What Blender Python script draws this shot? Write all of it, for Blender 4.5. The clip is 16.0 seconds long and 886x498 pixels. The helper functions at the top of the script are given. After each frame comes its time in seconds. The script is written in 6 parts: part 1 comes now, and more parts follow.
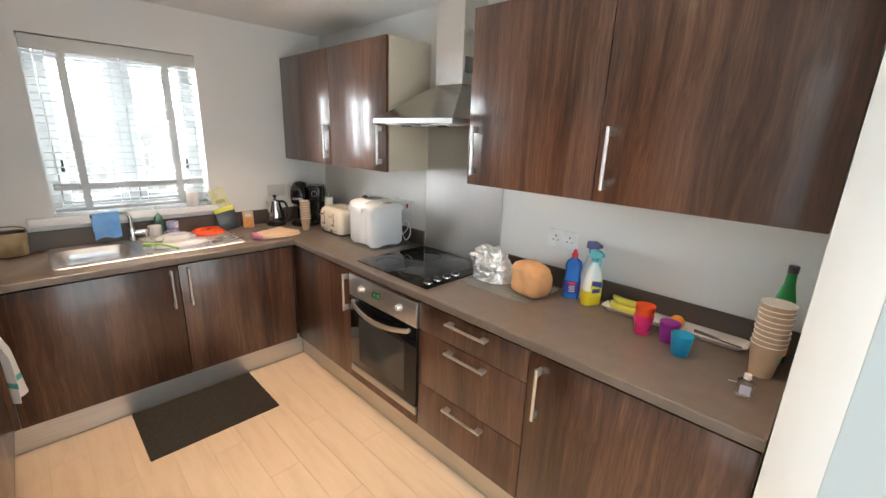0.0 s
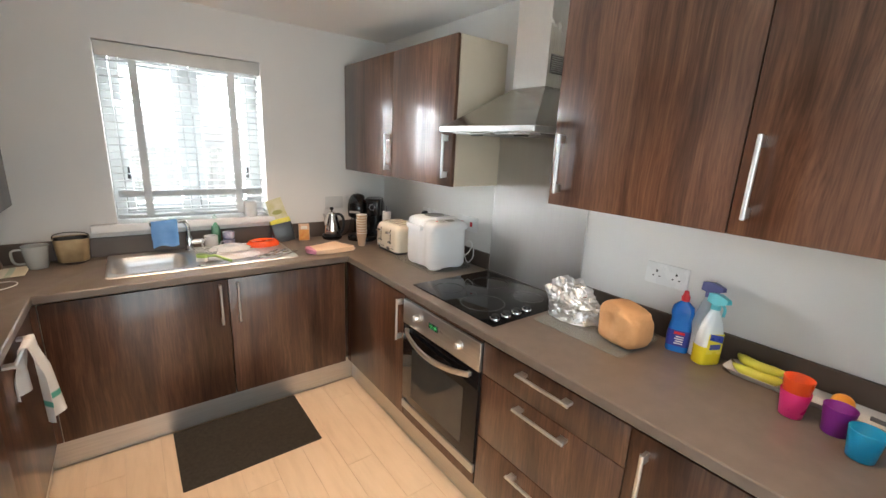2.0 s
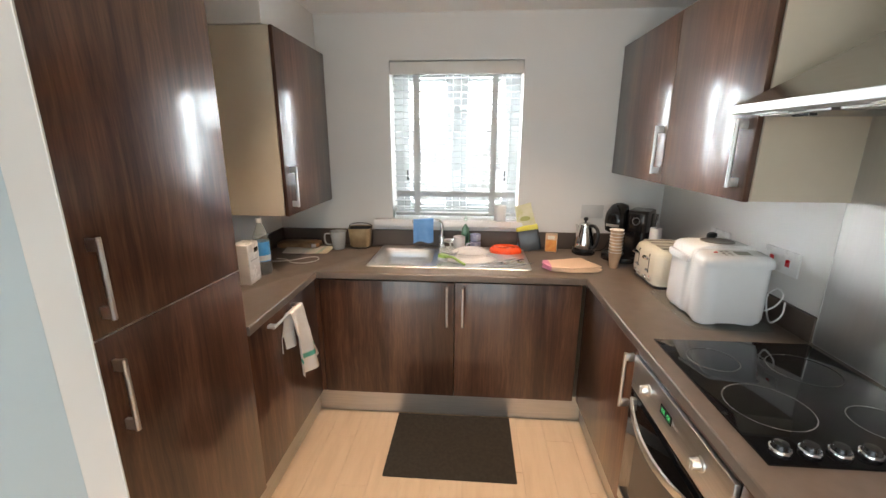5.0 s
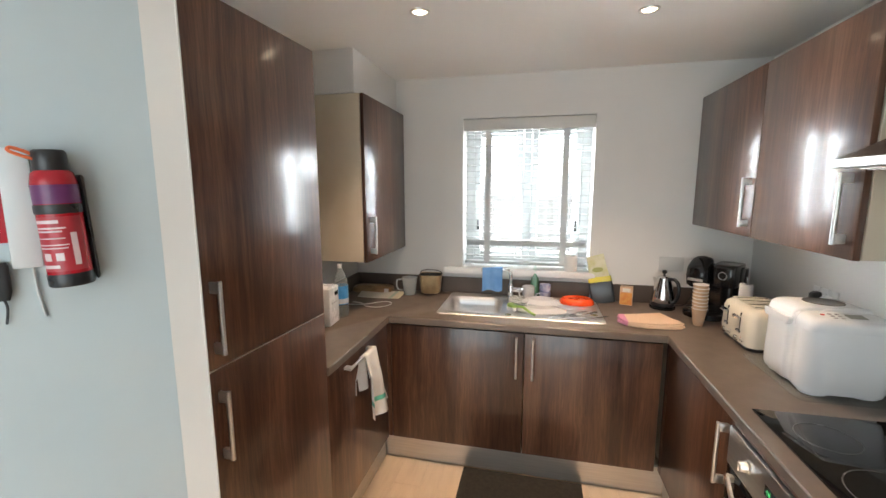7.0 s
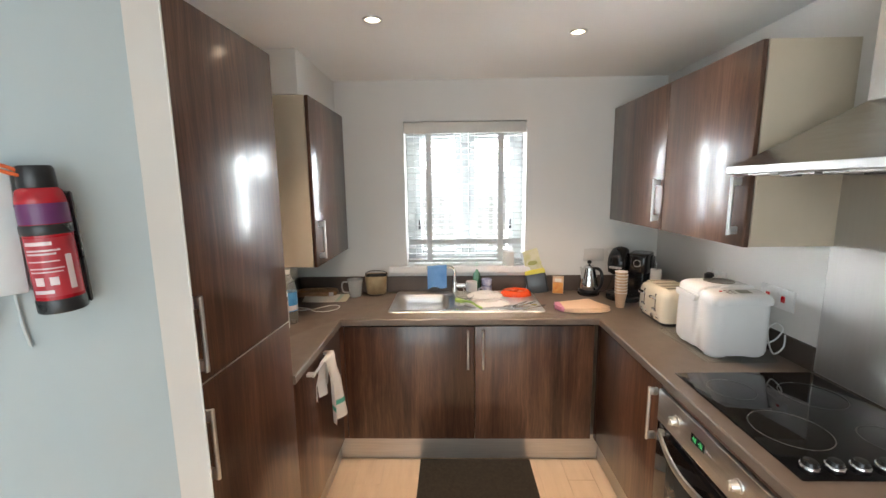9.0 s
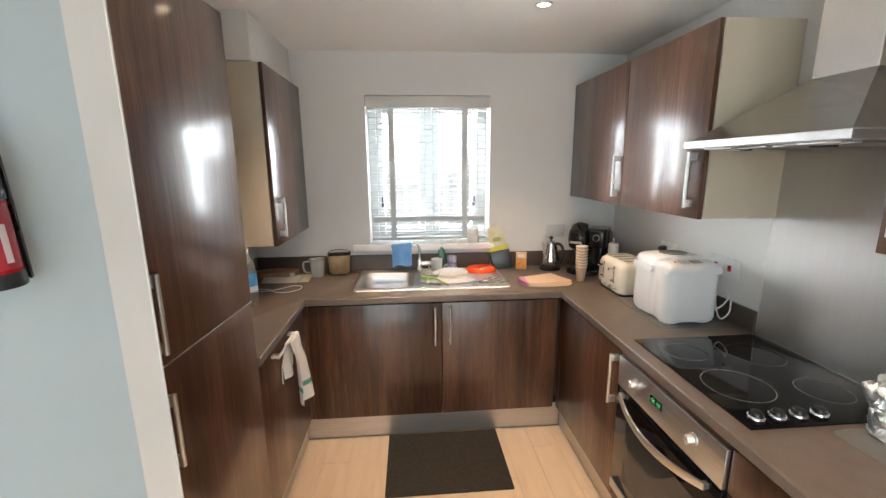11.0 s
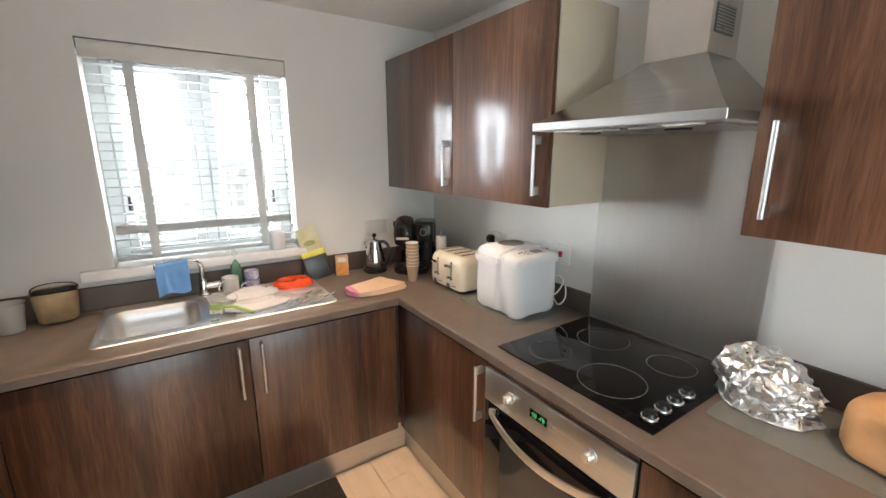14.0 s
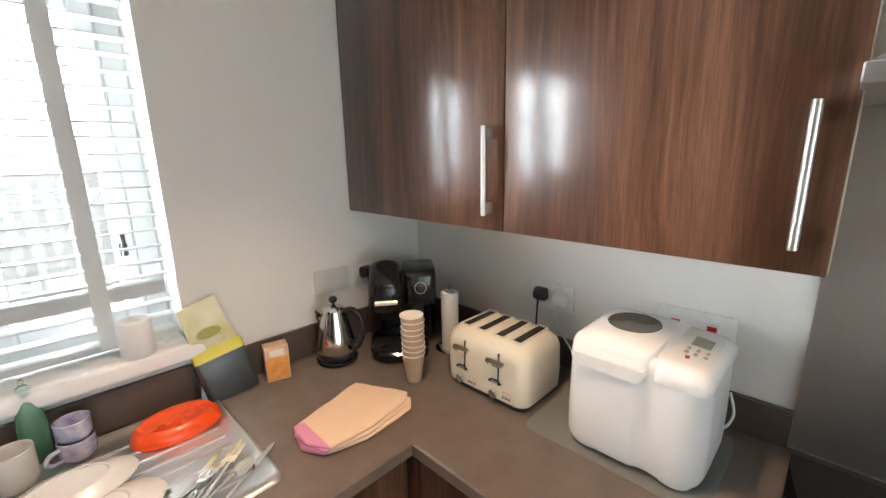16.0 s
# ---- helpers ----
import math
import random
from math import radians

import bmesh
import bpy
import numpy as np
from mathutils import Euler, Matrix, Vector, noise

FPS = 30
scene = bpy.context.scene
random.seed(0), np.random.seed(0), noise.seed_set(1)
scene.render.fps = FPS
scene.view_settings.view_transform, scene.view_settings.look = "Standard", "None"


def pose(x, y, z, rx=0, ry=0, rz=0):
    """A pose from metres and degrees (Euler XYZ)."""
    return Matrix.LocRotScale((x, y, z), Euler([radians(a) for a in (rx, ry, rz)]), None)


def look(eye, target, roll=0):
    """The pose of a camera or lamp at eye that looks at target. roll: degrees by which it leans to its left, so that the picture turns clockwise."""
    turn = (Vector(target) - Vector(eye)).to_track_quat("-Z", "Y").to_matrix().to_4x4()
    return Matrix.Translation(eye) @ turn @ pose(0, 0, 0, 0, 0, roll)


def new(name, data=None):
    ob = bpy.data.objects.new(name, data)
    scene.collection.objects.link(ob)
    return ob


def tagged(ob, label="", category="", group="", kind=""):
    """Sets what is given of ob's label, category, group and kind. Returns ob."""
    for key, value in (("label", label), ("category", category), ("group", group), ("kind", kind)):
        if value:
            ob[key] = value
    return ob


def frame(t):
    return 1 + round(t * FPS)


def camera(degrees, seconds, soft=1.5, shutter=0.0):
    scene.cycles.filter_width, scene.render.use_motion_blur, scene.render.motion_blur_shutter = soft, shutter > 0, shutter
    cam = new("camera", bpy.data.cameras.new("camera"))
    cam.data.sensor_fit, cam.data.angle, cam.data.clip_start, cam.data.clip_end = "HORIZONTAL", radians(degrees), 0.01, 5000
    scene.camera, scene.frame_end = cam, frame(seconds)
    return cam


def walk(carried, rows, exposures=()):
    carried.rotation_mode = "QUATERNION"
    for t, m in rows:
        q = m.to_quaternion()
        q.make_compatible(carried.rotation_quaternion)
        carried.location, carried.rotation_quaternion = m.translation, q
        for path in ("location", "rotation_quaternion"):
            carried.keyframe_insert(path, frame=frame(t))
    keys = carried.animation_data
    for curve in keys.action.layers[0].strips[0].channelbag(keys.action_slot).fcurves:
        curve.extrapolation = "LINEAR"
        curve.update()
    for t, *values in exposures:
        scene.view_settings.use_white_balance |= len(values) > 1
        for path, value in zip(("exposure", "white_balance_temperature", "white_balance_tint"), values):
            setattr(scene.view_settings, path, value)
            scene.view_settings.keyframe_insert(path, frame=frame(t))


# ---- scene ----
cam = camera(94.5, 16.0)
PATH = [
    (0, (0.366, 0.268, 1.645), (1.743, 1.617, 1.108), 2.0),
    (0.5, (0.373, 0.291, 1.641), (1.706, 1.688, 1.117), 1.8),
    (1, (0.39, 0.392, 1.64), (1.751, 1.767, 1.134), 1.8),
    (1.5, (0.427, 0.48, 1.63), (1.761, 1.882, 1.123), 1.9),
    (2, (0.528, 0.536, 1.625), (1.713, 2.072, 1.14), 2.7),
    (2.5, (0.617, 0.575, 1.621), (1.626, 2.236, 1.15), 2.6),
    (3, (0.689, 0.648, 1.6), (1.537, 2.401, 1.144), 1.8),
    (3.5, (0.737, 0.746, 1.607), (1.458, 2.557, 1.159), 1.4),
    (4, (0.85, 0.78, 1.598), (1.334, 2.665, 1.137), 1.4),
    (4.5, (0.963, 0.803, 1.608), (1.127, 2.734, 1.113), 0.8),
    (5, (0.984, 0.825, 1.61), (0.848, 2.755, 1.103), 0.2),
    (7.3, (0.94, 0.77, 1.652), (0.499, 2.702, 1.383), 0.0),
    (7.5, (0.951, 0.763, 1.665), (0.527, 2.7, 1.402), 0.2),
    (8, (0.883, 0.735, 1.667), (0.582, 2.696, 1.409), -0.2),
    (8.5, (0.806, 0.703, 1.667), (0.641, 2.676, 1.386), -0.5),
    (9, (0.77, 0.681, 1.667), (0.727, 2.656, 1.36), -0.7),
    (9.5, (0.748, 0.68, 1.663), (0.8, 2.652, 1.333), -0.5),
    (12, (0.726, 0.754, 1.635), (0.959, 2.69, 1.192), -1.3),
    (12.5, (0.754, 0.86, 1.648), (1.082, 2.779, 1.19), -1.8),
    (13, (0.751, 0.939, 1.647), (1.239, 2.824, 1.189), -2.0),
    (13.5, (0.713, 1.029, 1.64), (1.456, 2.826, 1.171), -1.9),
    (14, (0.7, 1.173, 1.615), (1.779, 2.796, 1.168), 0.0),
    (14.5, (0.826, 1.398, 1.601), (1.896, 3.042, 1.208), 0.6),
    (15, (0.905, 1.663, 1.602), (2.005, 3.287, 1.21), 1.1),
    (15.5, (0.906, 1.966, 1.614), (2.125, 3.489, 1.174), 0.2),
    (16, (1.025, 2.238, 1.618), (2.412, 3.607, 1.169), -1.1),
]
walk(cam, [(t, look(eye, target, roll)) for t, eye, target, roll in PATH], [(0.0, 0.12), (16.0, 0.12)])

# ---- light ----
XR, YW, XL = 2.22, 3.575, -0.35
world = bpy.data.worlds.new("sky_world")
scene.world = world
world.use_nodes = True
wn = world.node_tree.nodes
sky = wn.new("ShaderNodeTexSky")
sky.sky_type, sky.sun_disc = "NISHITA", False
sky.sun_elevation, sky.sun_rotation = radians(16), radians(-31)
world.node_tree.links.new(sky.outputs[0], wn["Background"].inputs[0])
wn["Background"].inputs[1].default_value = 0.15
sun = new("sun", bpy.data.lights.new("sun", "SUN"))
sun.data.energy, sun.data.angle, sun.data.color = 1.5, radians(30), (1.0, 0.98, 0.95)
sun.matrix_world = look((-4.8, 8, 2.4), (0, 0, 0))


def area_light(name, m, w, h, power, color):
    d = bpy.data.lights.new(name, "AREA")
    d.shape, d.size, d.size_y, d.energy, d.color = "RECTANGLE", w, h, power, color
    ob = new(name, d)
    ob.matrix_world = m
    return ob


def spot_light(name, x, y, z, power, color):
    d = bpy.data.lights.new(name, "SPOT")
    d.energy, d.color, d.spot_size, d.spot_blend, d.shadow_soft_size = power, color, radians(95), 0.8, 0.03
    ob = new(name, d)
    ob.matrix_world = look((x, y, z), (x, y + 0.001, 0))
    return ob


WARM = (1.0, 0.70, 0.47)
# first two in view, third inferred overhead, last added unseen for warm light behind
SPOTS = [(0.44, 2.55, 60), (1.37, 2.74, 62), (1.30, 1.00, 76), (0.62, -0.80, 60)]
CEIL = 2.37
for sx, sy, watts in SPOTS:
    spot_light("downlight_beam", sx, sy, CEIL - 0.012, watts, WARM)
# lamps added outside beside the window, out of view, in place of sky light
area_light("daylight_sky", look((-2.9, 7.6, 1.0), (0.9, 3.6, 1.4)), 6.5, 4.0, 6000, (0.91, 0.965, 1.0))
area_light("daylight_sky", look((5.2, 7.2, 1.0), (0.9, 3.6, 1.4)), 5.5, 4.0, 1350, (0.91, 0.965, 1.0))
# added lamp behind the view, for cool light from that side; no window known
area_light("daylight_living_window", look((0.66, -1.45, 1.30), (0.9, 3.0, 1.3)), 1.74, 2.1, 40, (0.84, 0.935, 1.0))
# added lamp with no known source, brightens the near worktop and hob wall
area_light("daylight_patio_door", look((XL + 0.02, -0.575, 1.25), (2.2, -0.52, 1.25)), 1.36, 2.1, 13, (0.95, 0.97, 1.0))



# ---- materials ----
class Nodes:
    def __init__(self, name):
        self.m = bpy.data.materials.new(name)
        self.m.use_nodes = True
        self.t = self.m.node_tree
        self.b = self.t.nodes["Principled BSDF"]

    def n(self, kind, **kw):
        node = self.t.nodes.new("ShaderNode" + kind)
        for k, v in kw.items():
            node.inputs[k.replace("_", " ")].default_value = v
        return node

    def l(self, a, b):
        self.t.links.new(a, b)

    def coords(self, scale, jitter=False):
        tc = self.n("TexCoord")
        mp = self.n("Mapping")
        mp.inputs["Scale"].default_value = scale
        self.l(tc.outputs["Object"], mp.inputs["Vector"])
        if jitter:
            oi = self.n("ObjectInfo")
            mul = self.n("VectorMath")
            mul.operation = "SCALE"
            mul.inputs[0].default_value = (17.3, 9.1, 5.7)
            self.l(oi.outputs["Random"], mul.inputs["Scale"])
            self.l(mul.outputs[0], mp.inputs["Location"])
        return mp.outputs[0]

    def noise(self, vec, scale, detail=4.0, rough=0.55, distort=0.0):
        nz = self.n("TexNoise", Scale=scale, Detail=detail, Roughness=rough, Distortion=distort)
        self.l(vec, nz.inputs["Vector"])
        return nz.outputs["Fac"]

    def ramp(self, fac, stops):
        r = self.n("ValToRGB")
        el = r.color_ramp.elements
        while len(el) < len(stops):
            el.new(0.5)
        for e, (p, c) in zip(el, stops):
            e.position, e.color = p, (*c, 1) if len(c) == 3 else c
        self.l(fac, r.inputs[0])
        return r.outputs[0]

    def mix(self, fac, a, b):
        m = self.n("Mix")
        m.data_type = "RGBA"
        if isinstance(fac, float):
            m.inputs[0].default_value = fac
        else:
            self.l(fac, m.inputs[0])
        for sock, v in ((m.inputs[6], a), (m.inputs[7], b)):
            if isinstance(v, tuple):
                sock.default_value = (*v, 1)
            else:
                self.l(v, sock)
        return m.outputs[2]

    def bump(self, fac, strength, dist=0.002):
        bp = self.n("Bump", Strength=strength, Distance=dist)
        self.l(fac, bp.inputs["Height"])
        self.l(bp.outputs[0], self.b.inputs["Normal"])

    def set(self, **kw):
        for k, v in kw.items():
            self.b.inputs[k.replace("_", " ")].default_value = v
        return self


def stained(name, c1, c2, rough=0.5, metal=0.0, scale=6.0, grain=90.0, bump=0.08, spread=0.1, **kw):
    """Plain surface with cloudy variation, fine grain and uneven gloss."""
    k = Nodes(name)
    v = k.coords((1, 1, 1), True)
    f = k.noise(v, scale, 5)
    k.l(k.ramp(f, [(0.3, c1), (0.7, c2)]), k.b.inputs["Base Color"])
    g = k.noise(v, grain, 3)
    r = k.n("MapRange", To_Min=max(0.02, rough - spread), To_Max=min(1.0, rough + spread))
    k.l(k.noise(v, scale * 2.3, 4), r.inputs[0])
    k.l(r.outputs[0], k.b.inputs["Roughness"])
    k.set(Metallic=metal, **kw)
    if bump:
        k.bump(g, bump)
    return k.m


def wood_gloss(name, dark, mid, light):
    """Gloss-faced walnut laminate, grain upright."""
    k = Nodes(name)
    v = k.coords((1, 1, 0.045), True)
    warp = k.coords((1, 1, 0.35), True)
    w = k.noise(warp, 3.0, 2)
    vm = k.n("VectorMath")
    vm.operation = "MULTIPLY_ADD"
    k.l(w, vm.inputs[0])
    vm.inputs[1].default_value = (0.10, 0.10, 0.0)
    k.l(v, vm.inputs[2])
    vv = vm.outputs[0]
    broad = k.noise(vv, 7.0, 3, 0.6)
    fine = k.noise(vv, 42.0, 6, 0.65)
    hair = k.noise(vv, 190.0, 3, 0.6)
    c1 = k.ramp(fine, [(0.30, dark), (0.52, mid), (0.74, light)])
    c2 = k.ramp(broad, [(0.32, dark), (0.50, mid), (0.68, light)])
    c = k.mix(0.52, c1, c2)
    wide = k.ramp(k.noise(vv, 2.4, 2, 0.5), [(0.35, (0.74, 0.72, 0.70)), (0.65, (1.22, 1.22, 1.22))])
    w2 = k.n("Mix")
    w2.data_type, w2.blend_type = "RGBA", "MULTIPLY"
    w2.inputs[0].default_value = 1.0
    k.l(c, w2.inputs[6])
    k.l(wide, w2.inputs[7])
    c = w2.outputs[2]
    hr = k.ramp(hair, [(0.35, (0.62, 0.6, 0.6)), (0.6, (1.08, 1.06, 1.04))])
    m = k.n("Mix")
    m.data_type, m.blend_type = "RGBA", "MULTIPLY"
    m.inputs[0].default_value = 0.75
    k.l(c, m.inputs[6])
    k.l(hr, m.inputs[7])
    k.l(m.outputs[2], k.b.inputs["Base Color"])
    sm = k.coords((1, 1, 1), True)
    r = k.n("MapRange", To_Min=0.26, To_Max=0.38)
    k.l(k.noise(sm, 5.0, 5), r.inputs[0])
    k.l(r.outputs[0], k.b.inputs["Roughness"])
    k.bump(k.noise(sm, 4.0, 2), 0.012, 0.004)
    k.set(Specular_IOR_Level=0.25, Coat_Weight=0.75, Coat_Roughness=0.15)
    return k.m


def brushed(name, base, rough, axis, metal=1.0, depth=0.12, low=0.86):
    """Brushed metal; axis: the scale along which the brushing is stretched."""
    k = Nodes(name)
    v = k.coords(axis)
    f = k.noise(v, 160.0, 3)
    k.l(k.ramp(f, [(0.3, tuple(b * low for b in base)), (0.7, base)]), k.b.inputs["Base Color"])
    s = k.coords((1, 1, 1))
    r = k.n("MapRange", To_Min=rough - 0.07, To_Max=rough + 0.09)
    k.l(k.noise(s, 7.0, 5), r.inputs[0])
    k.l(r.outputs[0], k.b.inputs["Roughness"])
    k.set(Metallic=metal)
    k.bump(f, depth, 0.0006)
    return k.m


def clear(name, color, rough=0.02, ior=1.45, weight=1.0):
    k = Nodes(name)
    k.set(Base_Color=(*color, 1), Roughness=rough, IOR=ior, Transmission_Weight=weight)
    v = k.coords((1, 1, 1))
    k.bump(k.noise(v, 9.0, 3), 0.03)
    return k.m


def thin(material, color, share):
    """Lets light shine through a thin painted or woven surface."""
    t = material.node_tree
    out = next(n for n in t.nodes if n.type == "OUTPUT_MATERIAL")
    tr = t.nodes.new("ShaderNodeBsdfTranslucent")
    tr.inputs[0].default_value = (*color, 1)
    mx = t.nodes.new("ShaderNodeMixShader")
    mx.inputs[0].default_value = share
    t.links.new(t.nodes["Principled BSDF"].outputs[0], mx.inputs[1])
    t.links.new(tr.outputs[0], mx.inputs[2])
    t.links.new(mx.outputs[0], out.inputs[0])


def glow(name, color, strength):
    k = Nodes(name)
    k.set(Base_Color=(*color, 1), Emission_Color=(*color, 1), Emission_Strength=strength)
    return k.m


WOOD = wood_gloss("walnut_gloss", (0.031, 0.0122, 0.0070), (0.087, 0.0390, 0.0222), (0.186, 0.094, 0.057))
WOOD_EDGE = stained("walnut_edge", (0.030, 0.015, 0.010), (0.055, 0.028, 0.018), 0.4)
CARCASS = stained("carcass_beige", (0.56, 0.49, 0.38), (0.60, 0.53, 0.42), 0.42)
WORKTOP = stained("worktop_taupe", (0.126, 0.098, 0.079), (0.156, 0.124, 0.101), 0.31, scale=14.0, grain=260.0, bump=0.02, spread=0.03)
UPSTAND = stained("upstand_brown", (0.075, 0.055, 0.044), (0.100, 0.075, 0.060), 0.42, scale=4.0)
PAINT = stained("paint_white", (0.715, 0.70, 0.675), (0.755, 0.74, 0.715), 0.62, scale=1.6, grain=70.0, bump=0.10)
PAINT_CEIL = stained("paint_ceiling", (0.86, 0.855, 0.84), (0.88, 0.875, 0.86), 0.8, scale=1.2, grain=60.0)
PAINT_CREAM = stained("paint_cream", (0.67, 0.64, 0.60), (0.71, 0.68, 0.64), 0.6, scale=2.0, grain=70.0)
PAINT_BLUE = stained("paint_pale_blue", (0.44, 0.505, 0.52), (0.475, 0.54, 0.555), 0.6, scale=1.6, grain=70.0)
GLOSS_WHITE = stained("gloss_white", (0.80, 0.80, 0.80), (0.84, 0.84, 0.84), 0.25)
STEEL = brushed("steel_brushed_upright", (0.62, 0.61, 0.59), 0.30, (1, 1, 0.03))
STEEL_FLAT = brushed("steel_brushed_level", (0.62, 0.62, 0.62), 0.36, (0.03, 0.03, 1))
STEEL_SINK = brushed("steel_sink", (0.80, 0.80, 0.80), 0.37, (0.05, 1, 1), depth=0.03)
ALU = brushed("plinth_aluminium", (0.62, 0.60, 0.57), 0.38, (0.03, 0.03, 1))
CHROME = stained("chrome", (0.80, 0.80, 0.80), (0.86, 0.86, 0.86), 0.09, 1.0, bump=0.0, spread=0.05)
HANDLE = brushed("handle_satin", (0.78, 0.77, 0.75), 0.33, (1, 1, 1), depth=0.02)
BLACK_GLASS = stained("black_glass", (0.004, 0.004, 0.005), (0.007, 0.007, 0.008), 0.05, bump=0.0, spread=0.03, Specular_IOR_Level=0.38)
BLACK_PLASTIC = stained("black_plastic", (0.010, 0.010, 0.011), (0.020, 0.020, 0.021), 0.3)
BLACK_GLOSS = stained("black_gloss_plastic", (0.008, 0.008, 0.009), (0.014, 0.014, 0.015), 0.12, bump=0.02, spread=0.06)
GREY = stained("grey_print", (0.30, 0.30, 0.30), (0.36, 0.36, 0.36), 0.3)
# near-black that puts the shade of gaps and holes into the colour
DARK = stained("dark_gap", (0.012, 0.010, 0.009), (0.02, 0.017, 0.015), 0.7)
WHITE_PLASTIC = stained("white_plastic", (0.76, 0.76, 0.75), (0.80, 0.80, 0.79), 0.28, bump=0.03)
UPVC = stained("upvc_white", (0.62, 0.64, 0.64), (0.68, 0.70, 0.70), 0.3)
SLAT = stained("blind_white", (0.52, 0.53, 0.53), (0.58, 0.59, 0.59), 0.45, scale=9.0)
thin(SLAT, (0.70, 0.72, 0.72), 0.05)
TAPE = stained("blind_tape", (0.72, 0.72, 0.71), (0.78, 0.78, 0.77), 0.85, grain=400.0)
thin(TAPE, (0.6, 0.62, 0.62), 0.12)
RED = stained("red_plastic", (0.55, 0.015, 0.02), (0.62, 0.02, 0.03), 0.3)


# ---- mesh helpers ----
BASE = {}


def thing(name, loc=(0, 0, 0), label="", category="", group="", kind="", rz=0.0, local=False, m=None):
    """An Empty at the base of a thing; local: its parts are modelled round its own origin."""
    ob = new(name)
    ob.empty_display_size = 0.05
    ob.matrix_world = m if m is not None else pose(*loc, 0, 0, rz)
    BASE[ob] = Vector((0, 0, 0)) if local else Vector(loc)
    return tagged(ob, label, category, group, kind)


def link_mesh(name, bm, material, angle=35.0):
    me = bpy.data.meshes.new(name)
    bmesh.ops.recalc_face_normals(bm, faces=bm.faces)
    bm.to_mesh(me)
    bm.free()
    for mt in material if isinstance(material, (list, tuple)) else (material,):
        me.materials.append(mt)
    me.shade_smooth()
    me.set_sharp_from_angle(angle=radians(angle))
    return me


def part(name, bm, material, parent, label="", angle=35.0):
    off = BASE[parent]
    bmesh.ops.translate(bm, verts=bm.verts, vec=-off)
    ob = new(name, link_mesh(name, bm, material, angle))
    ob.parent = parent
    BASE[ob] = off
    return tagged(ob, label)


def solid(name, bm, material, label="", category="", kind="", group="", angle=35.0):
    """A top-level thing of one mesh, modelled in place."""
    ob = new(name, link_mesh(name, bm, material, angle))
    BASE[ob] = Vector((0, 0, 0))
    return tagged(ob, label, category, group, kind)


def box(x0, x1, y0, y1, z0, z1, bevel=0.0, seg=2, bm=None):
    own = bmesh.new()
    x0, x1, y0, y1, z0, z1 = min(x0, x1), max(x0, x1), min(y0, y1), max(y0, y1), min(z0, z1), max(z0, z1)
    bmesh.ops.create_cube(own, size=1, matrix=Matrix.LocRotScale(((x0 + x1) / 2, (y0 + y1) / 2, (z0 + z1) / 2), None, (x1 - x0, y1 - y0, z1 - z0)))
    if bevel:
        bmesh.ops.bevel(own, geom=list(own.edges), offset=bevel, segments=seg, profile=0.5, affect="EDGES")
    return add(bm, own)


def add(bm, own, m=None):
    """Moves own by m, and into bm where there is one."""
    if m is not None:
        bmesh.ops.transform(own, matrix=m, verts=own.verts)
    if bm is None:
        return own
    tmp = bpy.data.meshes.new("tmp")
    own.to_mesh(tmp)
    own.free()
    bm.from_mesh(tmp)
    bpy.data.meshes.remove(tmp)
    return bm


def loops(rings, bm=None, cap0=True, cap1=True, closed=True, m=None):
    """Skin through rings of points, each of the same count."""
    own = bmesh.new()
    vs = [[own.verts.new(p) for p in r] for r in rings]
    k = len(vs[0])
    for a, b in zip(vs, vs[1:]):
        for i in range(k if closed else k - 1):
            j = (i + 1) % k
            own.faces.new((a[i], a[j], b[j], b[i]))
    if cap0 and closed:
        own.faces.new(list(reversed(vs[0])))
    if cap1 and closed:
        own.faces.new(vs[-1])
    return add(bm, own, m)


def circle(r, z, n=24, cx=0.0, cy=0.0, ry=None):
    ry = r if ry is None else ry
    return [(cx + r * math.cos(2 * math.pi * i / n), cy + ry * math.sin(2 * math.pi * i / n), z) for i in range(n)]


def lathe(profile, n=24, bm=None, m=None, cap0=True, cap1=True):
    """Turned form round z from (radius, height) pairs."""
    return loops([circle(max(r, 0.0004), z, n) for r, z in profile], bm, cap0, cap1, m=m)


def rod(a, b, r, n=12, bm=None, bevel=0.15):
    a, b = Vector(a), Vector(b)
    d = b - a
    e = min(r * bevel, d.length * 0.3)
    m = Matrix.Translation(a) @ d.to_track_quat("Z", "Y").to_matrix().to_4x4()
    return lathe([(r - e, 0), (r, e), (r, d.length - e), (r - e, d.length)], n, bm, m)


def tube(points, r, n=8, bm=None, smooth=6):
    """A round tube along a smoothed line of points."""
    p = [Vector(q) for q in points]
    if smooth > 1 and len(p) > 2:
        out = []
        for i in range(len(p) - 1):
            p0, p1, p2, p3 = p[max(i - 1, 0)], p[i], p[i + 1], p[min(i + 2, len(p) - 1)]
            for s in range(smooth):
                t = s / smooth
                out.append(0.5 * ((2 * p1) + (p2 - p0) * t + (2 * p0 - 5 * p1 + 4 * p2 - p3) * t * t + (3 * p1 - p0 - 3 * p2 + p3) * t ** 3))
        p = out + [p[-1]]
    rings, up = [], Vector((0.31, 0.17, 0.93))
    for i, q in enumerate(p):
        d = (p[min(i + 1, len(p) - 1)] - p[max(i - 1, 0)]).normalized()
        s = d.cross(up)
        if s.length < 0.05:
            s = d.cross(Vector((1, 0, 0)))
        s.normalize()
        u = s.cross(d).normalized()
        up = u
        rings.append([q + r * (math.cos(2 * math.pi * k / n) * s + math.sin(2 * math.pi * k / n) * u) for k in range(n)])
    return loops(rings, bm)


